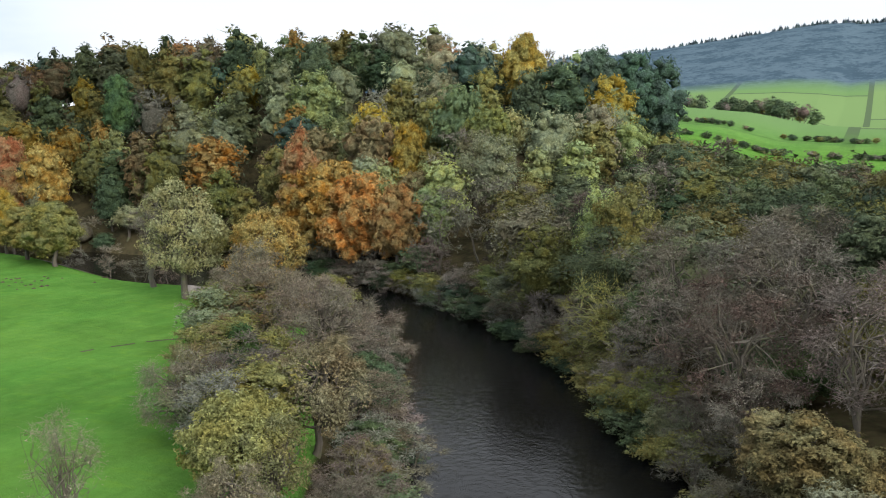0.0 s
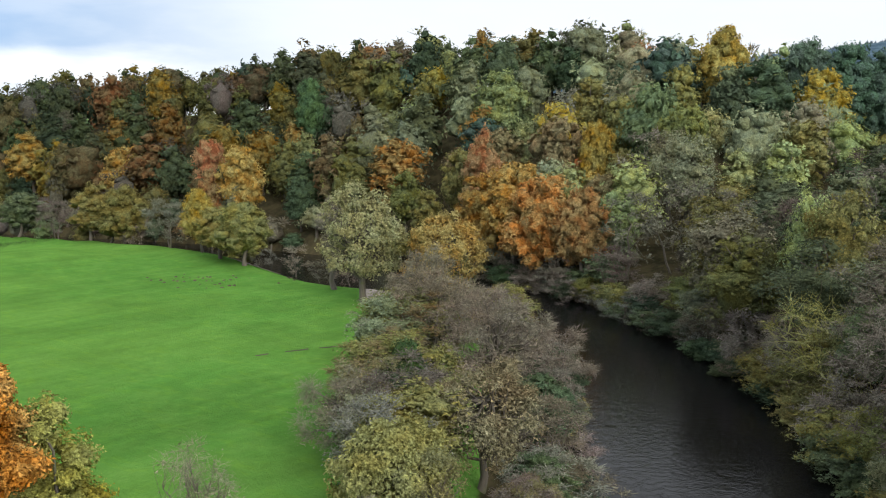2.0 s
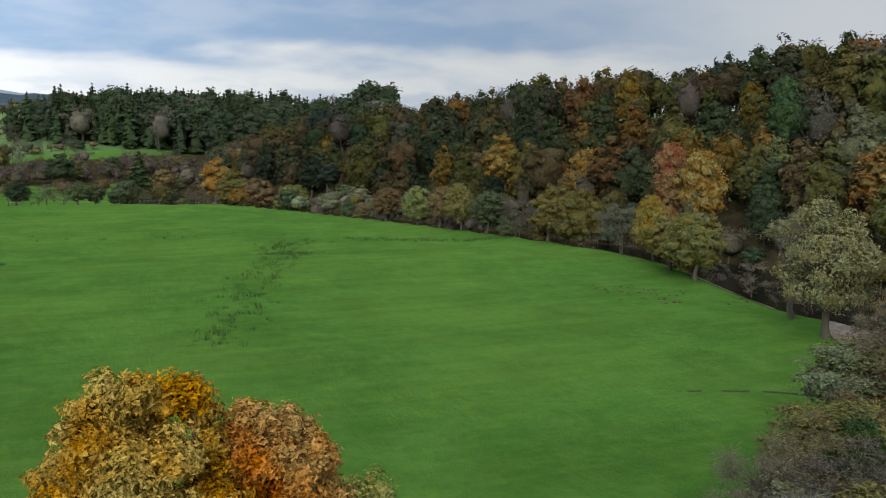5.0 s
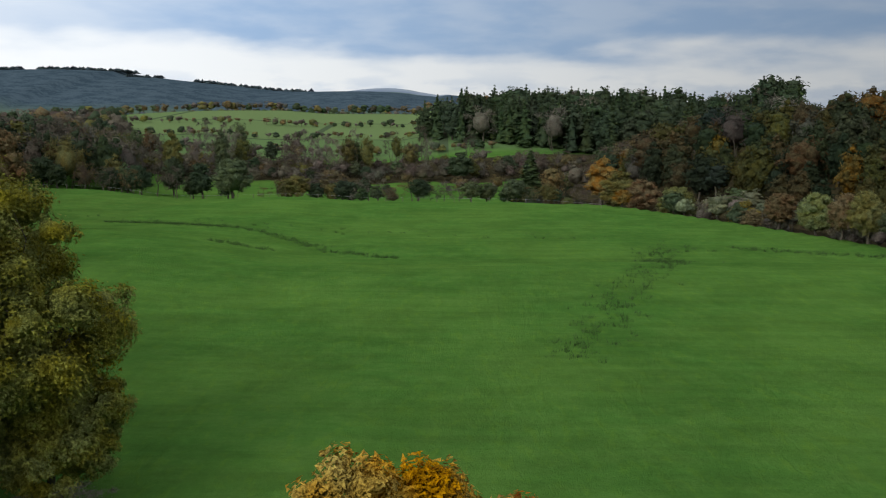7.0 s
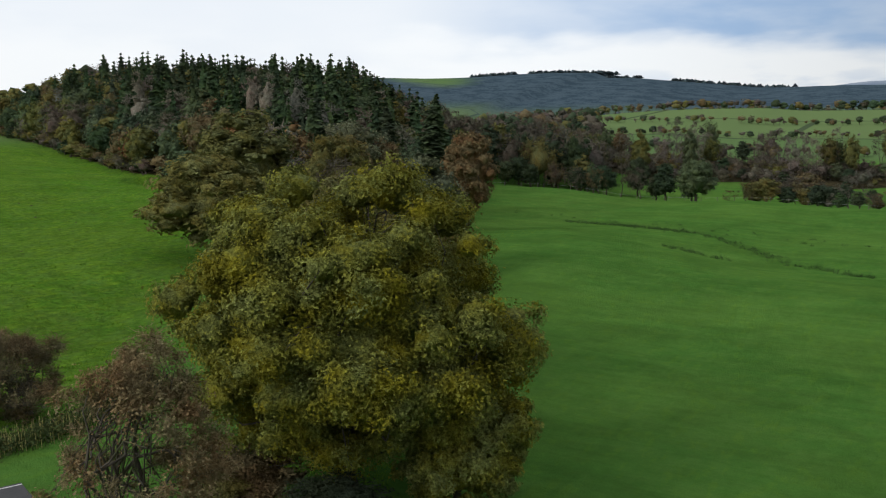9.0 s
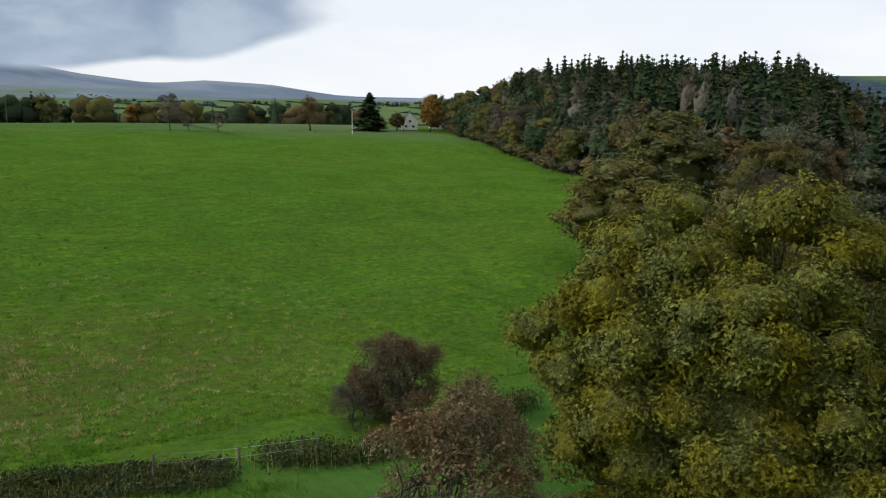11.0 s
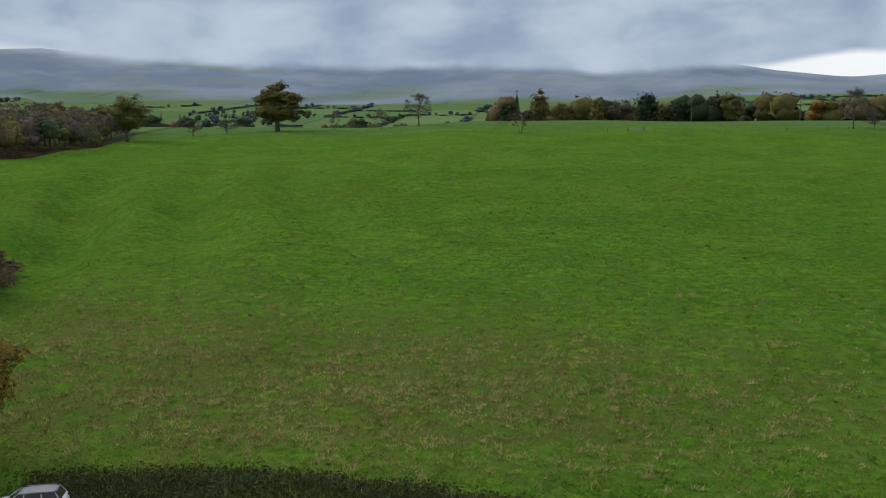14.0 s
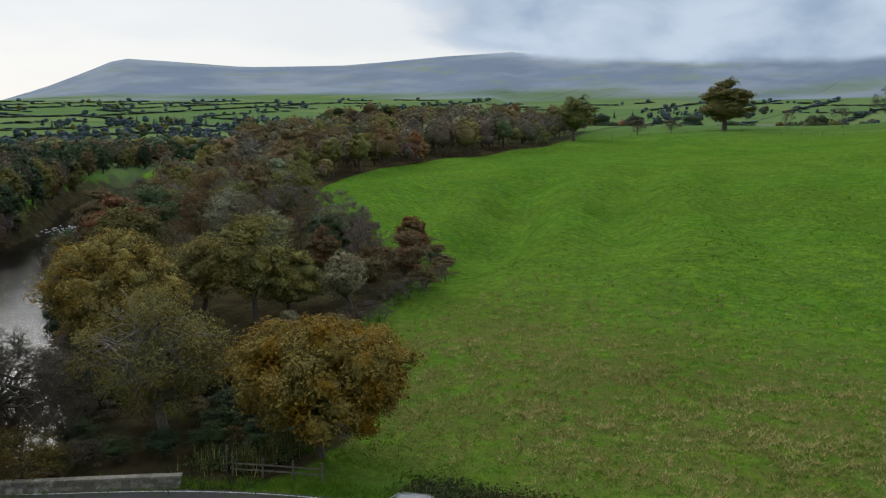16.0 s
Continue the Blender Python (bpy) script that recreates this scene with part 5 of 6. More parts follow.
# ---- trees along the pasture's far fence ----
rng = random.Random(51)
for k, c, x, y, h, w in [("broad", "olive", -380, -91.5, 20.5, 25), ("thin", "olive", -336, -135, 18, 18), ("twig", "mauve", -354.5, 8.5, 9.5, 9), ("twig", "grey", -408, -36.5, 15, 15), ("twig", "grey", -393, -51, 9, 8), ("twig", "grey", -360, 129, 16, 12),
                         ("twig", "grey", -357, 147, 9, 8), ("thin", "brown", -375, 196, 17, 11), ("twig", "grey", -386, -69, 8, 6), ("twig", "mauve", -364, -121, 7, 11), ("twig", "mauve", -369, -109, 6, 9),
                         ("fir", "fir", -370, 224, 17, 13), ("broad", "orange", -364, 253, 19, 14), ("broad", "brown", -372, 240, 9, 9), ("broad", "brown", -374, 262, 8, 8), ("twig", "grey", -360, 136, 7, 6)]:
    tree(k, c, x, y, h, w, rng=rng, group="crest trees", keep=True)
n = 120
for i in range(n):      # the belt of trees behind the crest
    t = i / n
    x, y = -470 - 60 * rng.random(), -10 + 300 * t
    k, c, _ = pick(rng, [("broad", "olive", 3), ("broad", "brown", 1), ("twig", "mauve", 1.5), ("broad", "orange", 0.15), ("fir", "fir", 0.5), ("broad", "dark", 2)])
    tree(k, c, x, y, rng.uniform(12, 20), rng=rng, group="crest trees", shade=0.85)

# far farmland: hedges along the field edges, and copses
rng = random.Random(61)
def far_hedge(ax, ay, bx, by, step):
    n = max(1, int(math.hypot(bx - ax, by - ay) / step))
    for i in range(n):
        t = (i + 0.5) / n
        x, y = ax + (bx - ax) * t, ay + (by - ay) * t
        az, d = math.degrees(math.atan2(x, y)), math.hypot(x, y)
        if d < 500 or d > 2500 or not (-165 < az < -56 or -45 < az < -20 or d > 1000 and -45 < az < 22) or (x < -290 and x > -480 and abs(y) < 210):
            continue
        k, c, _ = pick(rng, [("broad", "dark", 3), ("broad", "green", 2), ("broad", "pine", 2), ("broad", "olive", 0.4)])
        # hedge trees beyond 800 m mostly take the haze-blue tint
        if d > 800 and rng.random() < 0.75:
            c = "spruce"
        tall = rng.random() < 0.22
        h = rng.uniform(7, 13) if tall else rng.uniform(2.5, 4.5)
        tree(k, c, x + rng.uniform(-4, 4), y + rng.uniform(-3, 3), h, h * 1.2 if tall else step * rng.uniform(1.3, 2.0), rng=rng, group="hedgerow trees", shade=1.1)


for row in range(-17, 17):
    y0, y1 = row * 150.0, row * 150.0 + 150.0
    for colm in range(-11, 5):
        x0 = colm * 240.0 - (0.37 * 240.0 if row % 2 == 0 else 0.0)
        far = math.hypot(x0 + 120, y0 + 75)
        step = 9.0 if far < 1100 else 15.0
        if rng.random() < 0.75:
            far_hedge(x0, y0, x0 + 240, y0, step)
        if rng.random() < 0.6:
            far_hedge(x0, y0, x0, y1, step)
for cx, cy, r, n, fir in [(-520, -330, 60, 60, 0), (-560, -250, 50, 40, 0), (-700, -420, 70, 60, 0), (-430, -330, 40, 40, 0), (-1000, -760, 60, 40, 1), (-900, -500, 80, 60, 0), (-780, -260, 60, 40, 0), (-1250, -520, 70, 40, 1), (-620, -120, 40, 30, 0), (-640, -560, 90, 70, 0), (-820, -640, 110, 80, 0), (-560, -440, 60, 50, 0), (-1150, -900, 120, 70, 1), (-1400, -760, 110, 60, 0), (-1050, -330, 90, 50, 0), (-480, -520, 90, 80, 0), (-700, -900, 140, 110, 0), (-1000, -1150, 150, 100, 1), (-420, -760, 110, 90, 0), (-1500, -1000, 150, 90, 1), (-900, -150, 60, 40, 0), (-1150, 60, 80, 50, 0), (-1500, -200, 120, 60, 1), (-1800, -600, 140, 70, 1), (-560, -620, 80, 60, 1)]:
    for i in range(n):
        a, q = rng.uniform(0, 6.28), r * math.sqrt(rng.random())
        k, c, _ = pick(rng, [("broad", "dark", 2), ("broad", "green", 1.5), ("broad", "olive", 1.5), ("broad", "brown", 1.5), ("fir", "fir", 3 * fir)])
        # so do most trees of the farther copses
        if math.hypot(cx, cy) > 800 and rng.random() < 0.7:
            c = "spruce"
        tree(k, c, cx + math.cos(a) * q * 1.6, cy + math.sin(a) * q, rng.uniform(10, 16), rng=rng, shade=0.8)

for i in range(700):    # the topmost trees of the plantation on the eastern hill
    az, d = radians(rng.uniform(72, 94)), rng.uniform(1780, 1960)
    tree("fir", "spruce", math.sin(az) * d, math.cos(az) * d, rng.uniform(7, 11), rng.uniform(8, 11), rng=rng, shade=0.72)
for i in range(170):     # hedges and trees of the eastern fields
    row = i % 3
    x = (338, 400, 600)[row] + rng.uniform(-2, 2) + (rng.uniform(0, 90) if row == 2 else 0)
    k, c, _ = pick(rng, [("broad", "dark", 3), ("broad", "green", 2), ("twig", "mauve", 1.5), ("broad", "olive", 0.6)])
    h = rng.uniform(8, 14) if row == 2 else rng.uniform(1.8, 3.0)
    tree(k, c, x, -30 + 130 * rng.random() + 0.2 * (x - 338), h, h * rng.uniform(0.9, 1.2) if row == 2 else 4.5, rng=rng, group="hedgerow trees", lod=4)
for i in range(30):     # tall slender trees that stand above the northern belt
    x = rng.uniform(-170, 30)
    k, c, _ = pick(rng, [("twig", "grey", 3), ("thin", "olive", 1.5), ("thin", "green", 1), ("twig", "mauve", 1)])
    h = rng.uniform(15, 23)
    tree(k, c, x, rng.uniform(300, 420) if x < -120 else rng.uniform(400, 470), h, h * rng.uniform(0.42, 0.6), rng=rng, group="hedgerow trees", lod=3, shade=0.7)
for i in range(95):     # brambles and thorns along the western wood's edge
    t = i / 94
    x, y = np.interp(t, [0, 0.12, 0.3, 0.55, 1], [-104, -140, -194, -262, -357]), np.interp(t, [0, 0.12, 0.3, 0.55, 1], [150, 167, 189, 218, 259])
    k, c, _ = pick(rng, [("twig", "mauve", 2), ("thin", "olive", 2), ("thin", "brown", 1), ("broad", "dark", 1)])
    h = rng.uniform(3, 6)
    tree(k, c, float(x) + rng.uniform(-2, 2), float(y) + rng.uniform(-1, 2), h, h * 1.5, rng=rng, lod=4)
for x, y, h in [(-57, 44.2, 3.2), (-59.5, 49.0, 3.2), (-55.6, 47.6, 3.0), (-59.0, 44.8, 3.4), (-61.0, 46.8, 2.8)]:
    tree("twig", "mauve", x, y, h, h * 1.4, rng=rng, name="bush", label="low brown thorn growth at the foot of a hawthorn", group="roadside trees", keep=True, lod=2)
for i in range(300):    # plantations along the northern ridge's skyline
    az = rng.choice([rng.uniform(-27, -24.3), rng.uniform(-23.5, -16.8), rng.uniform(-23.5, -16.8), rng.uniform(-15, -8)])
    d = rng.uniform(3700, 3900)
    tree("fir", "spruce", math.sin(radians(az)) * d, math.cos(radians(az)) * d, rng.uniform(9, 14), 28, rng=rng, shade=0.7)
plant(560)


# ---- low cloud on the fells ----
na, nz = 140, 26
az = np.radians(np.linspace(-140, -52, na))
zz = np.linspace(0, 1, nz)
A, Zn = np.meshgrid(az, zz, indexing="ij")
deg = np.degrees(A)
foot = 7 * np.sin(deg * 0.31) + 3 * np.sin(deg * 0.83) + np.interp(deg, [-140, -126, -118, -100, -82, -77, -70, -64, -52], [330, 290, 262, 238, 232, 235, 285, 350, 480])
Zc = foot - 95 + Zn * 640
v = np.c_[(np.sin(A) * 3150).ravel(), (np.cos(A) * 3150).ravel(), Zc.ravel()]
i = (np.arange(na - 1)[:, None] * nz + np.arange(nz - 1)[None]).ravel()
me = fastmesh("backdrop_cloud", v, np.c_[i, i + nz, i + nz + 1, i + 1], np.zeros((0, 3), int), [CLOUD], None, True)
soft = sstep(0.02, 0.20, Zn) * sstep(1.0, 0.45, Zn) * sstep(-134, -112, deg) * sstep(-56, -72, deg)
at = me.attributes.new("soft", "FLOAT", "POINT")
at.data.foreach_set("value", soft.ravel().astype(np.float32))
cloud_ob = tagged(new("backdrop_cloud", me), "low grey cloud bank lying on the fells", "cloud", kind="structure")
cloud_ob.visible_shadow = False


# ---- small meshes ----
def box(bm, x0, x1, y0, y1, z0, z1):
    vs = [bm.verts.new((x, y, z)) for z in (z0, z1) for x, y in ((x0, y0), (x1, y0), (x1, y1), (x0, y1))]
    for f in ((3, 2, 1, 0), (4, 5, 6, 7), (0, 1, 5, 4), (1, 2, 6, 5), (2, 3, 7, 6), (3, 0, 4, 7)):
        bm.faces.new([vs[k] for k in f])
    return vs


def done(bm, name, mat, bevel=0.0):
    if bevel:
        bmesh.ops.bevel(bm, geom=bm.edges[:], offset=bevel, segments=1, affect="EDGES")
    bmesh.ops.recalc_face_normals(bm, faces=bm.faces[:])
    me = bpy.data.meshes.new(name)
    bm.to_mesh(me)
    bm.free()
    me.materials.append(mat)
    return me


def box_mesh(name, sx, sy, sz, mat, bevel=0.0, z0=0.0):
    bm = bmesh.new()
    box(bm, -sx / 2, sx / 2, -sy / 2, sy / 2, z0, z0 + sz)
    return done(bm, name, mat, bevel)


def rod_mesh(name, r, h, mat, sides=8, r2=None):
    bm = bmesh.new()
    bmesh.ops.create_cone(bm, cap_ends=True, segments=sides, radius1=r, radius2=r if r2 is None else r2, depth=h)
    bmesh.ops.translate(bm, verts=bm.verts[:], vec=(0, 0, h / 2))
    return done(bm, name, mat)


def tufts(name, pts, blades, length, width, lean, mat, seed, label, category, spread=0.15):
    """Clumps of grass blades, joined."""
    rng = np.random.default_rng(seed)
    p = np.asarray(pts, float)
    base = np.c_[p, land(p[:, 0], p[:, 1]) - 0.02]
    k = np.repeat(np.arange(len(p)), blades)
    n = len(k)
    a = base[k] + np.c_[rng.normal(size=(n, 2)) * spread, np.zeros(n)]
    size = np.repeat(rng.uniform(0.6, 1.35, len(p)), blades) * length * rng.uniform(0.6, 1.2, n)
    d = np.c_[rng.normal(size=(n, 2)) * lean, np.ones(n)]
    d /= np.linalg.norm(d, axis=1)[:, None]
    b = Builder()
    b.slivers(rng, a, a + d * size[:, None], width)
    return tagged(new(name, b.mesh(name, mat)), label, category, kind="stuff")


def along(line, n, jitter, seed):
    rng = np.random.default_rng(seed)
    q = smooth_line(line, 6)
    s = np.r_[0, np.cumsum(np.hypot(*np.diff(q, axis=0).T))]
    u = rng.uniform(0, s[-1], n)
    return np.c_[np.interp(u, s, q[:, 0]), np.interp(u, s, q[:, 1])] + rng.normal(size=(n, 2)) * jitter


# ---- river edge ----
rng_ = np.random.default_rng(3)
q = smooth_line([(70, 58), (77, 68), (83, 80), (86, 92), (86, 104)], 8)
vs, fs = [], []
for k, (x, y) in enumerate(q):
    for m in range(9):
        px, py = x - 1.5 + m * 0.9 - 0.8 * math.sin(k * 0.5), y + 0.8 - m * 0.4
        vs.append((px, py, ground_z(px, py) + 0.07 + 0.05 * rng_.random()))
for k in range(len(q) - 1):
    for m in range(8):
        o = k * 9 + m
        fs.append((o, o + 9, o + 10, o + 1))
tagged(new("shingle_bank", mesh("shingle_bank", vs, fs, SHINGLE, True)), "pale pinkish shingle bank beside the dark river", "shingle", kind="structure")
b = Builder()
for (x, y), n in (((-152, -178), 90), ((-158, -187), 90)):
    w = 0.6 if x > 0 else 6.0
    for _ in range(n):
        c = np.array([x + rng_.normal() * w, y + rng_.normal() * w * 0.7, WATER_Z + 0.02])
        b.add(c + ICO_V * rng_.uniform(0.04, 0.12, 3) * (1 if x > 0 else 3.0) * np.array([1.6, 1.2, 0.35]), None, ICO_F)
tagged(new("river_foam", b.mesh("river_foam", FOAM, True)), "white foam on riffles at the river's edge", "foam", kind="stuff")

# ---- grass: straw, tussocks, rushes ----
rng_ = np.random.default_rng(12)
pp = np.c_[rng_.uniform(-118, -64, 14000), rng_.uniform(-34, 60, 14000)]
dens = 0.9 * np.exp(-(((pp[:, 0] + 80) / 13) ** 2 + ((pp[:, 1] - 10) / 26) ** 2)) + 0.35 * np.exp(-(((pp[:, 0] + 92) / 18) ** 2 + ((pp[:, 1] + 22) / 14) ** 2)) + 0.45 * np.exp(-(((pp[:, 0] + 76) / 9) ** 2 + ((pp[:, 1] - 2) / 14) ** 2)) + 0.08
clump = 0.5 + 0.5 * np.sin(pp[:, 0] * 0.42 + 1.7 * np.sin(pp[:, 1] * 0.31)) * np.cos(pp[:, 1] * 0.37 + np.sin(pp[:, 0] * 0.23))
pp = pp[rng_.random(len(pp)) < dens * (0.15 + clump)]
tufts("dry_grass", pp, 12, 0.42, 0.034, 0.9, BRACKEN, 1, "tufts of dead straw-coloured grass in the pasture", "grass", 0.22)
pp = np.c_[-62 - 175 * rng_.random(32000) ** 1.7, 25 + 55 * rng_.normal(size=32000)]
keep = (poly_dist(WOOD_SOUTH, pp[:, 0], pp[:, 1]) < -2) & (poly_dist(WOOD_WEST, pp[:, 0], pp[:, 1]) < -2) & (line_dist(ROAD, pp[:, 0], pp[:, 1])[0] > 6)
tufts("grass_tussocks", pp[keep], 6, 0.24, 0.034, 0.9, BLADES, 2, "dark green tussocks in the grazed pasture", "grass", 0.25)
rush = np.vstack([along([(44, 166), (37, 160), (36, 142)], 130, 2.6, 1), along([(36, 142), (22, 113), (18, 97), (11, 84)], 170, 1.9, 2), along([(-72, 194), (-54, 188), (-40, 183)], 200, 1.2, 3),
                  along([(-40, 183), (-25, 168), (-8, 154)], 150, 1.0, 4), along([(-42, 162), (-30, 158)], 50, 1.2, 5), along([(52, 166), (80, 152)], 120, 1.0, 6), along([(-80, 205), (40, 176)], 60, 4, 7)])
tufts("rushes", rush, 12, 0.62, 0.03, 0.45, NETTLE, 3, "dark green rush clumps along wet hollows of the meadow", "rushes", 0.3)
verge = np.vstack([along([(-57, -17), (-59.5, -8), (-60, 2), (-58.5, 12), (-54.5, 24), (-49.5, 36)], 1500, 0.8, 8), along([(-46, -32), (-53, -23), (-57.6, -14)], 500, 0.7, 9), along([(-36, 44), (-30, 50), (-34, 60)], 300, 2.0, 10)])
tufts("verge_grass", verge, 8, 0.42, 0.02, 0.5, BLADES, 4, "long rough grass on the road verge", "grass", 0.3)

b = Builder()
for x, y in np.vstack([rng_.normal(size=(26, 2)) * (4.0, 3.0) + (69, 94), rng_.normal(size=(10, 2)) * (5, 2.5) + (74, 86), rng_.uniform((-190, -20), (-110, 130), (36, 2))]):
    s = rng_.uniform(0.16, 0.34)
    b.add(np.array([x, y, ground_z(x, y)]) + ICO_V * np.array([s, s, s * 0.55]) * rng_.uniform(0.8, 1.15, (len(ICO_V), 1)), None, ICO_F)
tagged(new("molehills", b.mesh("molehills", SOIL, True)), "small dark molehills scattered over the meadow", "molehill", kind="stuff")
for q in ([(44.0, 52.6), (45.2, 52.3)], [(46.6, 51.6), (47.8, 50.9), (48.6, 50.6)], [(49.4, 50.0), (50.6, 49.0), (52.0, 47.2), (52.6, 45.6)], [(52.9, 44.6), (53.0, 43.8)]):
    tagged(new("mud_scrape", ribbon("mud_scrape", smooth_line(q, 6), 0.2, 0.03, SOIL, 3)), "worn strip of bare brown soil in the grass", "soil", kind="structure")


# ---- hedge of nettles along the road ----
def hedge(name, line, width, height, n, seed, label):
    rng = np.random.default_rng(seed)
    p = along(line, n, 0.0, seed)
    off = rng.normal(size=(n, 2)) * width * 0.33
    z = rng.beta(1.6, 1.1, n) * height * (0.75 + 0.25 * np.sin(p[:, 0] * 1.1) * np.cos(p[:, 1] * 0.9))
    pos = np.c_[p + off, land(p[:, 0], p[:, 1]) + z]
    nr = np.c_[off * 0.8, np.full(n, 0.5)] + unit(rng, n) * 0.8
    nr /= np.linalg.norm(nr, axis=1)[:, None]
    b = Builder()
    b.cards(rng, pos, nr, rng.uniform(0.07, 0.16, n))
    st = along(line, n // 12, width * 0.3, seed + 1)
    zz = land(st[:, 0], st[:, 1])
    stems = Builder()
    stems.slivers(rng, np.c_[st, zz], np.c_[st + rng.normal(size=st.shape) * 0.15, zz + height * rng.uniform(0.7, 1.2, len(st))], 0.03)
    ob = thing(name, Matrix.Identity(4), label, "hedge", "roadside hedges")
    part("foliage", b.mesh("foliage", FOLIAGE), ob, color=(0.088, 0.112, 0.040))
    tagged(part("dead_growth", stems.mesh("dead_growth", BRACKEN), ob), "dead straw-brown stems", kind="stuff")
    return ob


hedge("hedge", [(-60.5, -10), (-62.5, -1), (-62.5, 7), (-60.5, 18)], 2.2, 0.75, 10000, 31, "dark green nettle and bramble hedge along the road")
hedge("hedge", [(-60.5, 18), (-57.5, 27), (-55.0, 33.5)], 2.0, 0.75, 7000, 32, "dark green nettle hedge with dead stems along the road")
hedge("hedge", [(-58.0, -9), (-59.8, -1), (-59.8, 7), (-58.0, 18)], 2.2, 0.7, 9000, 35, "low dark nettles and brown stems on the road verge")
hedge("hedge", [(-58.0, 18), (-55.2, 26), (-52.8, 33)], 2.0, 0.65, 6000, 36, "low tangled nettles on the road verge")
hedge("hedge", [(-54.5, 36), (-52, 41), (-51.5, 48), (-55, 58)], 2.4, 1.5, 8000, 33, "dark green nettle hedge below a hawthorn bush")
hedge("hedge", [(-56, -24), (-60, -21), (-64, -24)], 2.4, 1.5, 6000, 34, "dark evergreen undergrowth beneath the roadside oaks")

# ---- posts and fences ----
POST = rod_mesh("post", 0.075, 1.45, TIMBER, 7, 0.065)
TALL_POST = rod_mesh("post", 0.09, 1.9, TIMBER, 7, 0.08)


def wire_mesh(pts, z, r=0.012):
    b = Builder()
    p = np.array([(x, y, ground_z(x, y) + z) for x, y in pts])
    b.tube(p, np.full(len(p), r), 4)
    return b.mesh("wire", STEEL)


def fence(name, line, step, label, rails=0, wires=(0.6, 1.1), post=POST):
    q = smooth_line(line, 10)
    s = np.r_[0, np.cumsum(np.hypot(*np.diff(q, axis=0).T))]
    n = max(2, int(s[-1] / step) + 1)
    u = np.linspace(0, s[-1], n)
    pts = [(float(np.interp(a, s, q[:, 0])), float(np.interp(a, s, q[:, 1]))) for a in u]
    ob = thing(name, Matrix.Identity(4), label, "fence", "field fences")
    r = random.Random(n)
    for x, y in pts:
        part("post", post, ob, m=pose(x, y, ground_z(x, y) - 0.15, r.uniform(-3, 3), r.uniform(-3, 3), 0))
    for z in wires:
        part("wire", wire_mesh(pts, z), ob)
    for k in range(rails):
        for (ax, ay), (bx, by) in zip(pts[:-1], pts[1:]):
            ln = math.hypot(bx - ax, by - ay)
            part("rail", box_mesh("rail", ln, 0.04, 0.10, TIMBER), ob, m=pose((ax + bx) / 2, (ay + by) / 2, ground_z((ax + bx) / 2, (ay + by) / 2) + 0.4 + 0.38 * k, 0, 0, math.degrees(math.atan2(by - ay, bx - ax))))
    return ob


fence("post_and_rail_fence", [(-56.2, -21.3), (-57.4, -18.6), (-58.6, -15.6)], 1.9, "short weathered post and rail fence beneath an oak", rails=2, wires=())
fence("wire_fence", [(-55.2, 29.3), (-53.6, 34), (-52.6, 39)], 4.6, "weathered posts with barbed wire above the nettles", post=TALL_POST, wires=(1.1, 1.65))
fence("wire_fence", [(-352, -134), (-362, -100), (-360, -40), (-354, 10), (-352, 48)], 7.0, "line of thin fence posts along the pasture's far edge", wires=(1.1,))
fence("wire_fence", [(-350, 54), (-354, 120), (-356, 178), (-356, 204)], 7.0, "line of thin fence posts before the farm buildings", wires=(1.1,))
fence("wire_fence", [(-124, 262), (-85, 274), (-44, 266), (-10, 258), (20, 248), (42, 243)], 5.0, "thin wire fence along the meadow's far edge", wires=(1.0,))
fence("wire_fence", [(-108, -43), (-116, -50), (-122, -58)], 2.2, "stock fence at the corner of the pasture", wires=(0.5, 1.0))
lone = thing("marker_post", pose(-56.4, -22.0, 0.0), "pale upright wooden marker post beside the road", "post")
part("shaft", rod_mesh("shaft", 0.07, 1.9, TIMBER, 8, 0.06), lone)
part("cap", rod_mesh("cap", 0.075, 0.04, TIMBER, 8, 0.03), lone, m=pose(0, 0, 1.9))


def field_gate(x, y, turn):
    ob = thing("field_gate", pose(x, y, ground_z(x, y), 0, 0, turn), "grey galvanised field gate in the far fence", "gate")
    for sx in (-2.6, 2.6):
        part("gate_post", rod_mesh("gate_post", 0.12, 1.6, TIMBER, 8), ob, m=pose(sx, 0, -0.2))
    for k in range(5):
        part("bar", box_mesh("bar", 5.0, 0.05, 0.07, STEEL), ob, m=pose(0, 0, 0.25 + 0.23 * k))
    for sx in (-2.45, 0, 2.45):
        part("stile", box_mesh("stile", 0.06, 0.06, 1.1, STEEL), ob, m=pose(sx, 0.055, 0.18))
    return ob


field_gate(-352.5, 51.0, 84)


def utility_pole(x, y, h, mat, label):
    ob = thing("utility_pole", pose(x, y, ground_z(x, y) - 0.3), label, "pole", "utility poles")
    part("pole", rod_mesh("pole", 0.17, h, mat, 8, 0.11), ob)
    part("crossarm", box_mesh("crossarm", 1.5, 0.1, 0.12, TIMBER), ob, m=pose(0, 0.16, h - 0.6, 0, 0, 70))
    for k in (-0.6, 0.0, 0.6):
        part("insulator", rod_mesh("insulator", 0.05, 0.16, GLASS, 6), ob, m=pose(k * math.cos(radians(70)), 0.16 + k * math.sin(radians(70)), h - 0.48))


for x, y in [(-429.1, 38.0), (-424.8, 81.0), (-415.9, 124.3)]:
    utility_pole(x, y, 10.5, TIMBER, "grey wooden utility pole behind the pasture")
utility_pole(-352.1, 205.1, 10.0, RENDERED, "pale grey utility pole beside the farm")


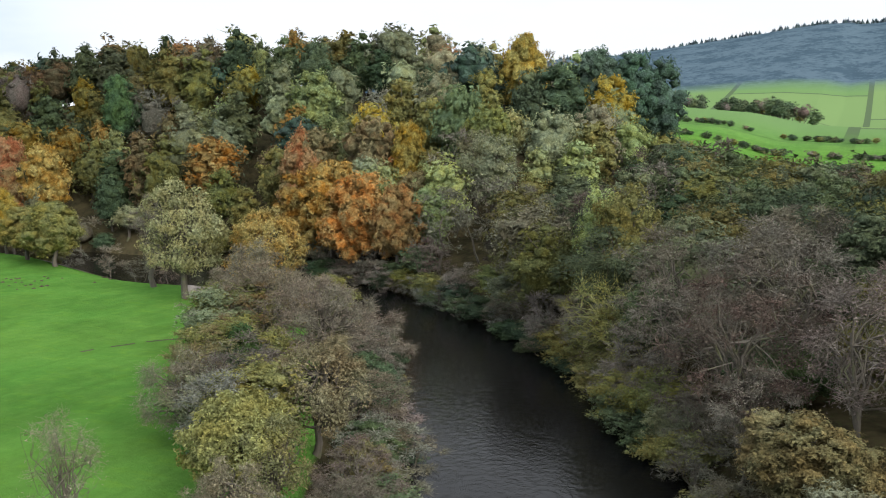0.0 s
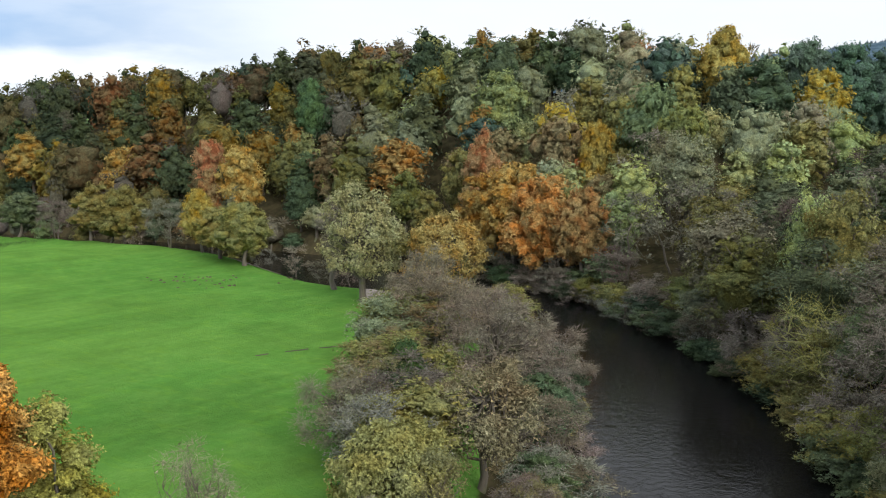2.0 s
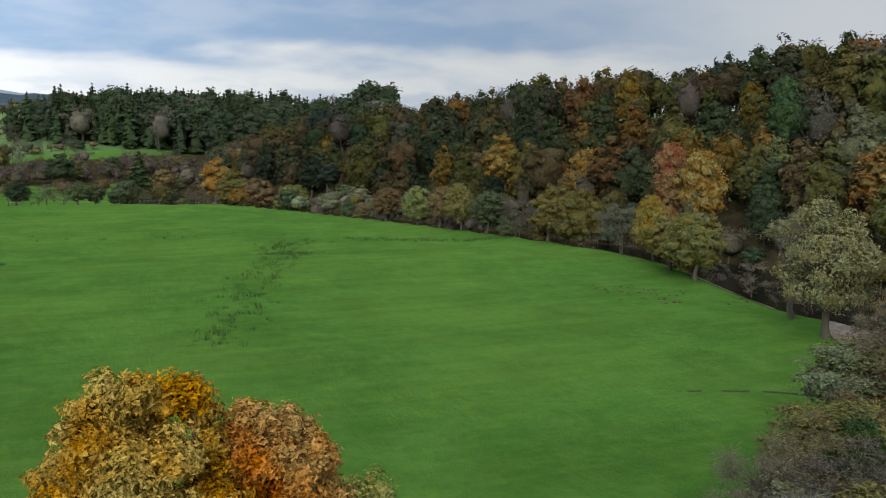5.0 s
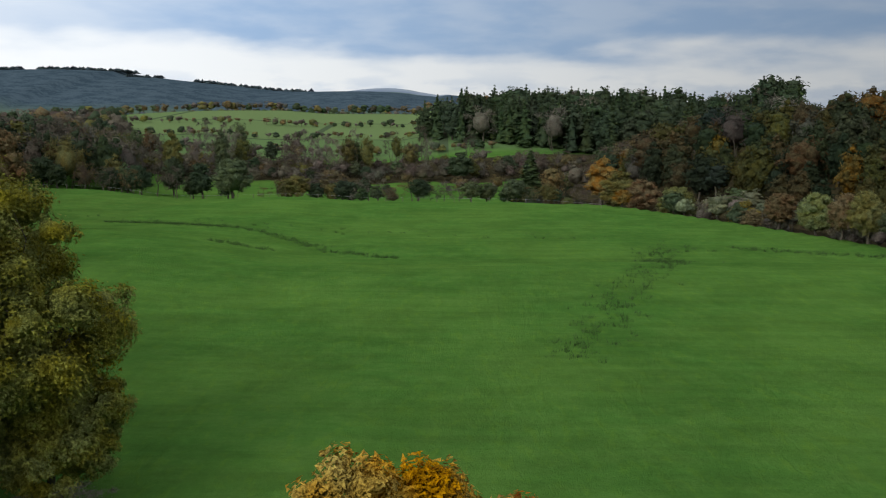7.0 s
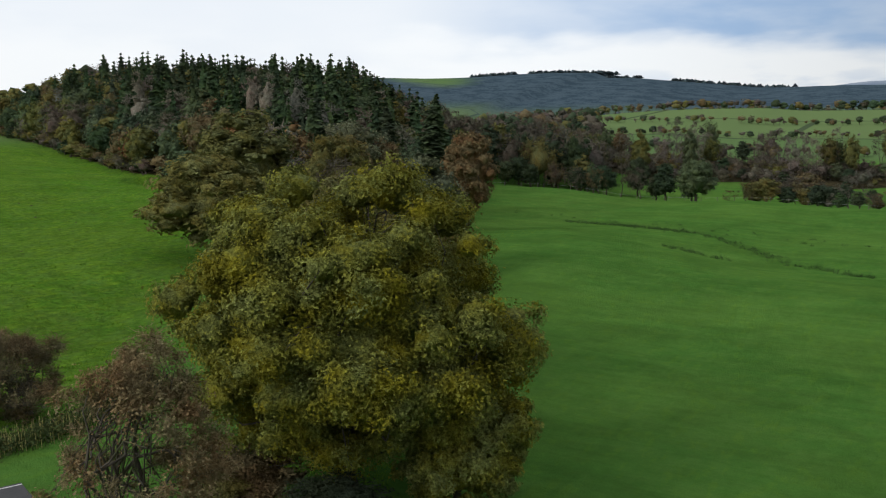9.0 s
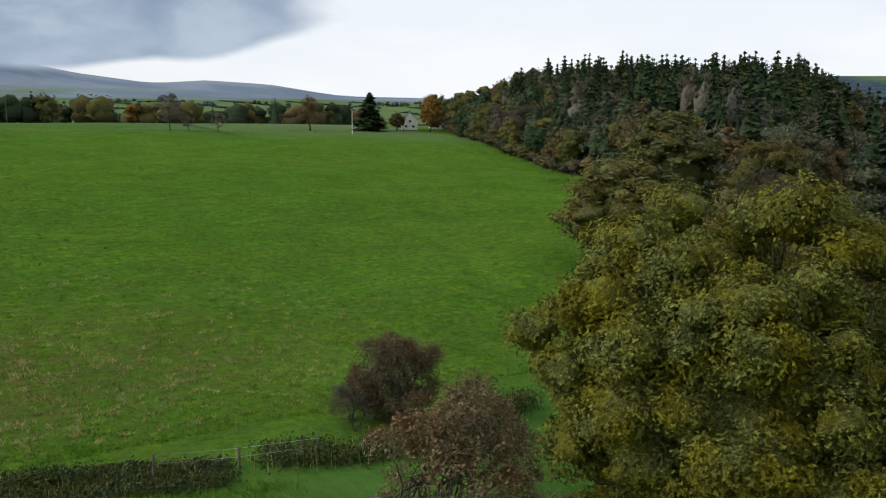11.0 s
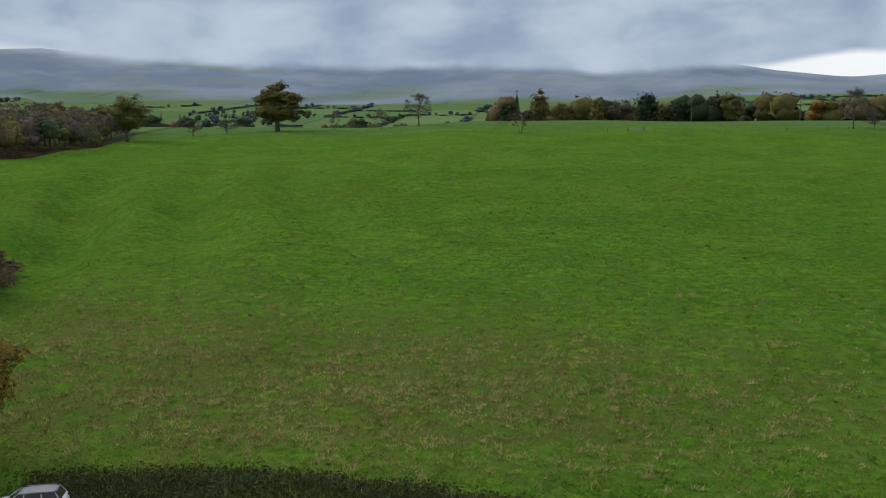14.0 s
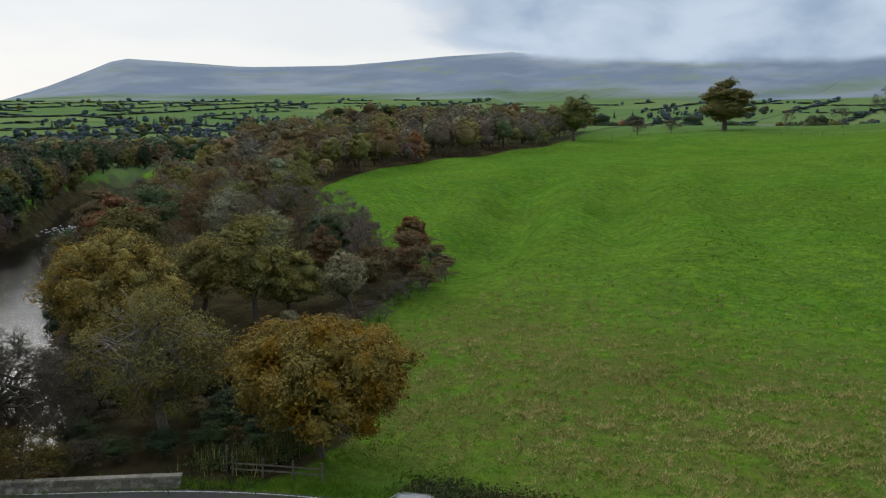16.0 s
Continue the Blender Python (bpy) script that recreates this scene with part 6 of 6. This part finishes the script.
# ---- farm buildings behind the pasture ----
def house(x, y, turn, L, W, eaves, ridge, label, windows, chimney=True):
    ob = thing("house", pose(x, y, ground_z(x, y) - 0.2, 0, 0, turn), label, "house", "farm buildings")
    bm = bmesh.new()
    box(bm, -L / 2, L / 2, -W / 2, W / 2, 0, eaves)
    for sx in (-L / 2, L / 2):
        t = [bm.verts.new((sx, yy, zz)) for yy, zz in ((-W / 2, eaves), (W / 2, eaves), (0, ridge))]
        t2 = [bm.verts.new((sx * 0.97, yy, zz)) for yy, zz in ((-W / 2, eaves), (W / 2, eaves), (0, ridge))]
        bm.faces.new(t), bm.faces.new(t2)
        for a, c in ((0, 1), (1, 2), (2, 0)):
            bm.faces.new((t[a], t[c], t2[c], t2[a]))
    part("wall", done(bm, "wall", RENDERED), ob)
    bm = bmesh.new()
    for s in (-1, 1):
        o = W / 2 + 0.35
        drop = (ridge - eaves) / (W / 2) * 0.35
        pr = [(-L / 2 - 0.3, s * o, eaves - drop), (L / 2 + 0.3, s * o, eaves - drop), (L / 2 + 0.3, 0, ridge + 0.03), (-L / 2 - 0.3, 0, ridge + 0.03)]
        lo, hi = [bm.verts.new(p) for p in pr], [bm.verts.new((p[0], p[1], p[2] + 0.16)) for p in pr]
        bm.faces.new(lo), bm.faces.new(hi)
        for k in range(4):
            bm.faces.new((lo[k], lo[(k + 1) % 4], hi[(k + 1) % 4], hi[k]))
    roof = part("roof", done(bm, "roof", SLATE), ob)
    if chimney:
        part("chimney", box_mesh("chimney", 0.8, 0.7, 1.9, STONE, 0.03), roof, m=pose(L * 0.36, 0, ridge - 0.7))
    for wx, wz, side in windows:
        if side == "y":
            w = part("window", box_mesh("window", 1.3, 0.10, 1.2, RENDERED), ob, m=pose(wx, W / 2 + 0.02, wz))
            part("pane", box_mesh("pane", 1.1, 0.06, 1.0, GLASS), w, m=pose(0, 0.04, 0.1))
        else:
            w = part("window", box_mesh("window", 0.10, 1.3, 1.2, RENDERED), ob, m=pose(L / 2 + 0.02, wx, wz))
            part("pane", box_mesh("pane", 0.06, 1.1, 1.0, GLASS), w, m=pose(0.04, 0, 0.1))
    return ob


house(-379, 251, -30, 11, 7.5, 5.0, 8.0, "white rendered farmhouse with a slate roof", [(-1.8, 1.0, "x"), (1.6, 1.0, "x"), (0.0, 3.4, "x"), (-3, 1.0, "y"), (2, 3.2, "y")])
house(-381, 229, -40, 15, 7.0, 2.6, 5.0, "low white farm bungalow behind a conifer", [(-1.5, 0.9, "x"), (1.6, 0.9, "x"), (-4, 0.9, "y"), (3, 0.9, "y")], False)
house(-384, 270, -25, 9, 6.0, 3.0, 5.2, "small dark-roofed farm outbuilding among trees", [(0.0, 0.9, "x")], False)
for cx, cy, L in ((-1480, -330, 60), (-1510, -380, 40), (-1200, -560, 30)):
    house(cx, cy, 75, L, 16, 5.5, 9.0, "long white farm shed in the distant valley", [], False)


# ---- stone parapet of the bridge ----
def parapet(a, c, h, th):
    ob = thing("stone_parapet", Matrix.Identity(4), "weathered sandstone bridge parapet with flat coping stones", "wall")
    r = random.Random(4)
    ang = math.atan2(c[1] - a[1], c[0] - a[0])
    ln = math.hypot(c[0] - a[0], c[1] - a[1])
    kinds = {}

    def stone(name, lx, ly, lz):
        key = (name, round(lx, 1), lz)
        if key not in kinds:
            kinds[key] = box_mesh(name, round(lx, 1) - 0.012, ly, lz - 0.012, STONE, 0.018)
        return kinds[key]
    core = box_mesh("core", ln, th - 0.10, h, STONE)
    part("core", core, ob, m=pose((a[0] + c[0]) / 2, (a[1] + c[1]) / 2, -0.1, 0, 0, math.degrees(ang)))
    z = -0.15
    for row in range(3):
        u = 0.0 if row % 2 else -0.2
        hz = 0.28
        while u < ln:
            w = r.choice((0.4, 0.5, 0.6, 0.7))
            m = u + w / 2
            if 0 <= m <= ln:
                part("stone", stone("stone", w, th + r.choice((0.0, 0.02)), hz), ob, m=pose(a[0] + math.cos(ang) * m, a[1] + math.sin(ang) * m, z, 0, 0, math.degrees(ang) + r.uniform(-0.8, 0.8)))
            u += w
        z += hz
    u = 0.0
    while u < ln:
        w = r.choice((0.8, 0.9, 1.0))
        part("coping", stone("coping", w, th + 0.14, 0.2), ob, m=pose(a[0] + math.cos(ang) * (u + w / 2), a[1] + math.sin(ang) * (u + w / 2), z, 0, 0, math.degrees(ang)))
        u += w
    return ob


parapet((-41.5, -36.5), (-53.0, -22.6), 0.78, 0.42)
edge_line = ROAD_FINE[(ROAD_FINE[:, 1] > -45) & (ROAD_FINE[:, 1] < 60)]
tt = np.gradient(edge_line, axis=0)
tt /= np.linalg.norm(tt, axis=1)[:, None]
for s in (-1, 1):
    tagged(new("road_edge_line", ribbon("road_edge_line", edge_line + np.c_[tt[:, 1], -tt[:, 0]] * 2.6 * s, 0.06, 0.066, WHITE_LINE, 1)), "worn white line along the road edge", "road marking", kind="structure")


# ---- the parked car ----
def car(x, y, turn):
    ob = thing("car", pose(x, y, ground_z(x, y) + 0.02, 0, 0, turn), "silver hatchback car parked on the road verge", "car")
    bm = bmesh.new()
    # stations along the length: x, half width, lower edge, shoulder height
    st = [(-2.10, 0.70, 0.42, 0.74), (-2.02, 0.80, 0.30, 0.92), (-1.60, 0.87, 0.24, 0.97), (-0.6, 0.89, 0.22, 0.96), (0.7, 0.89, 0.22, 0.94), (1.35, 0.87, 0.24, 0.86), (1.85, 0.80, 0.28, 0.74), (2.08, 0.66, 0.38, 0.62)]
    rings = []
    for px, hw, lo, hi in st:
        sec = [(-hw * 0.92, lo), (-hw, lo + 0.15), (-hw, hi - 0.12), (-hw * 0.93, hi), (0, hi + 0.035), (hw * 0.93, hi), (hw, hi - 0.12), (hw, lo + 0.15), (hw * 0.92, lo)]
        rings.append([bm.verts.new((px, yy, zz)) for yy, zz in sec])
    for r1, r2 in zip(rings[:-1], rings[1:]):
        for k in range(9):
            bm.faces.new((r1[k], r1[(k + 1) % 9], r2[(k + 1) % 9], r2[k]))
    bm.faces.new(rings[0]), bm.faces.new(rings[-1])
    me = done(bm, "body", CAR_PAINT)
    me.polygons.foreach_set("use_smooth", [True] * len(me.polygons))
    body = part("body", me, ob)
    # cabin
    low = [(-1.92, 0.76), (-1.0, 0.80), (0.1, 0.80), (1.05, 0.76)]
    top = [(-1.62, 0.58), (-0.9, 0.62), (-0.1, 0.62), (0.35, 0.58)]
    bm = bmesh.new()
    A = [[bm.verts.new((px, s * hw, 0.93)) for px, hw in low] for s in (-1, 1)]
    B = [[bm.verts.new((px, s * hw, 1.42)) for px, hw in top] for s in (-1, 1)]
    for s in (0, 1):
        for k in range(3):
            bm.faces.new((A[s][k], A[s][k + 1], B[s][k + 1], B[s][k]))
    bm.faces.new((A[0][0], B[0][0], B[1][0], A[1][0])), bm.faces.new((A[0][3], A[1][3], B[1][3], B[0][3]))
    part("glasshouse", done(bm, "glasshouse", GLASS), ob, "dark tinted glass")
    bm = bmesh.new()
    n = 9
    rows = []
    for k in range(n):
        f = k / (n - 1)
        px = -1.72 + 2.12 * f
        hw = 0.63 - 0.05 * abs(2 * f - 1) ** 2
        zc = 1.44 + 0.07 * math.sin(math.pi * (0.15 + 0.75 * f))
        rows.append([bm.verts.new((px, yy * hw, zc - 0.05 * yy * yy)) for yy in (-1, -0.6, 0, 0.6, 1)])
    for r1, r2 in zip(rows[:-1], rows[1:]):
        for k in range(4):
            bm.faces.new((r1[k], r1[k + 1], r2[k + 1], r2[k]))
    bmesh.ops.solidify(bm, geom=bm.faces[:], thickness=0.05)
    me = done(bm, "roof", CAR_PAINT)
    me.polygons.foreach_set("use_smooth", [True] * len(me.polygons))
    part("roof", me, ob)
    for s in (-1, 1):
        for x0, x1 in ((-1.92, -1.62), (-0.95, -0.88), (0.10, 0.0), (1.05, 0.38)):
            b = Builder()
            b.tube([(x0, s * 0.80, 0.93), (x1, s * 0.62, 1.44)], [0.035, 0.03], 5)
            part("pillar", b.mesh("pillar", CAR_PAINT), ob)
        part("door_mirror", box_mesh("door_mirror", 0.12, 0.2, 0.13, CAR_PAINT, 0.03), ob, m=pose(0.72, s * 0.98, 0.92))
        part("roof_rail", box_mesh("roof_rail", 1.7, 0.03, 0.03, STEEL), ob, m=pose(-0.65, s * 0.58, 1.47))
        part("headlight", box_mesh("headlight", 0.18, 0.3, 0.14, GLASS, 0.03), ob, m=pose(1.94, s * 0.56, 0.58))
        part("tail_light", box_mesh("tail_light", 0.1, 0.22, 0.2, SOIL, 0.02), ob, m=pose(-2.06, s * 0.62, 0.72))
        for px in (-1.28, 1.30):
            bm = bmesh.new()
            bmesh.ops.create_cone(bm, cap_ends=True, segments=20, radius1=0.32, radius2=0.32, depth=0.2, matrix=Matrix.Rotation(radians(90), 4, "X"))
            wheel = part("wheel", done(bm, "wheel", RUBBER, 0.03), ob, m=pose(px, s * 0.79, 0.32))
            bm = bmesh.new()
            bmesh.ops.create_cone(bm, cap_ends=True, segments=14, radius1=0.2, radius2=0.2, depth=0.21, matrix=Matrix.Rotation(radians(90), 4, "X"))
            part("rim", done(bm, "rim", STEEL), wheel)
    return ob


car(-56.7, -7.8, -72)
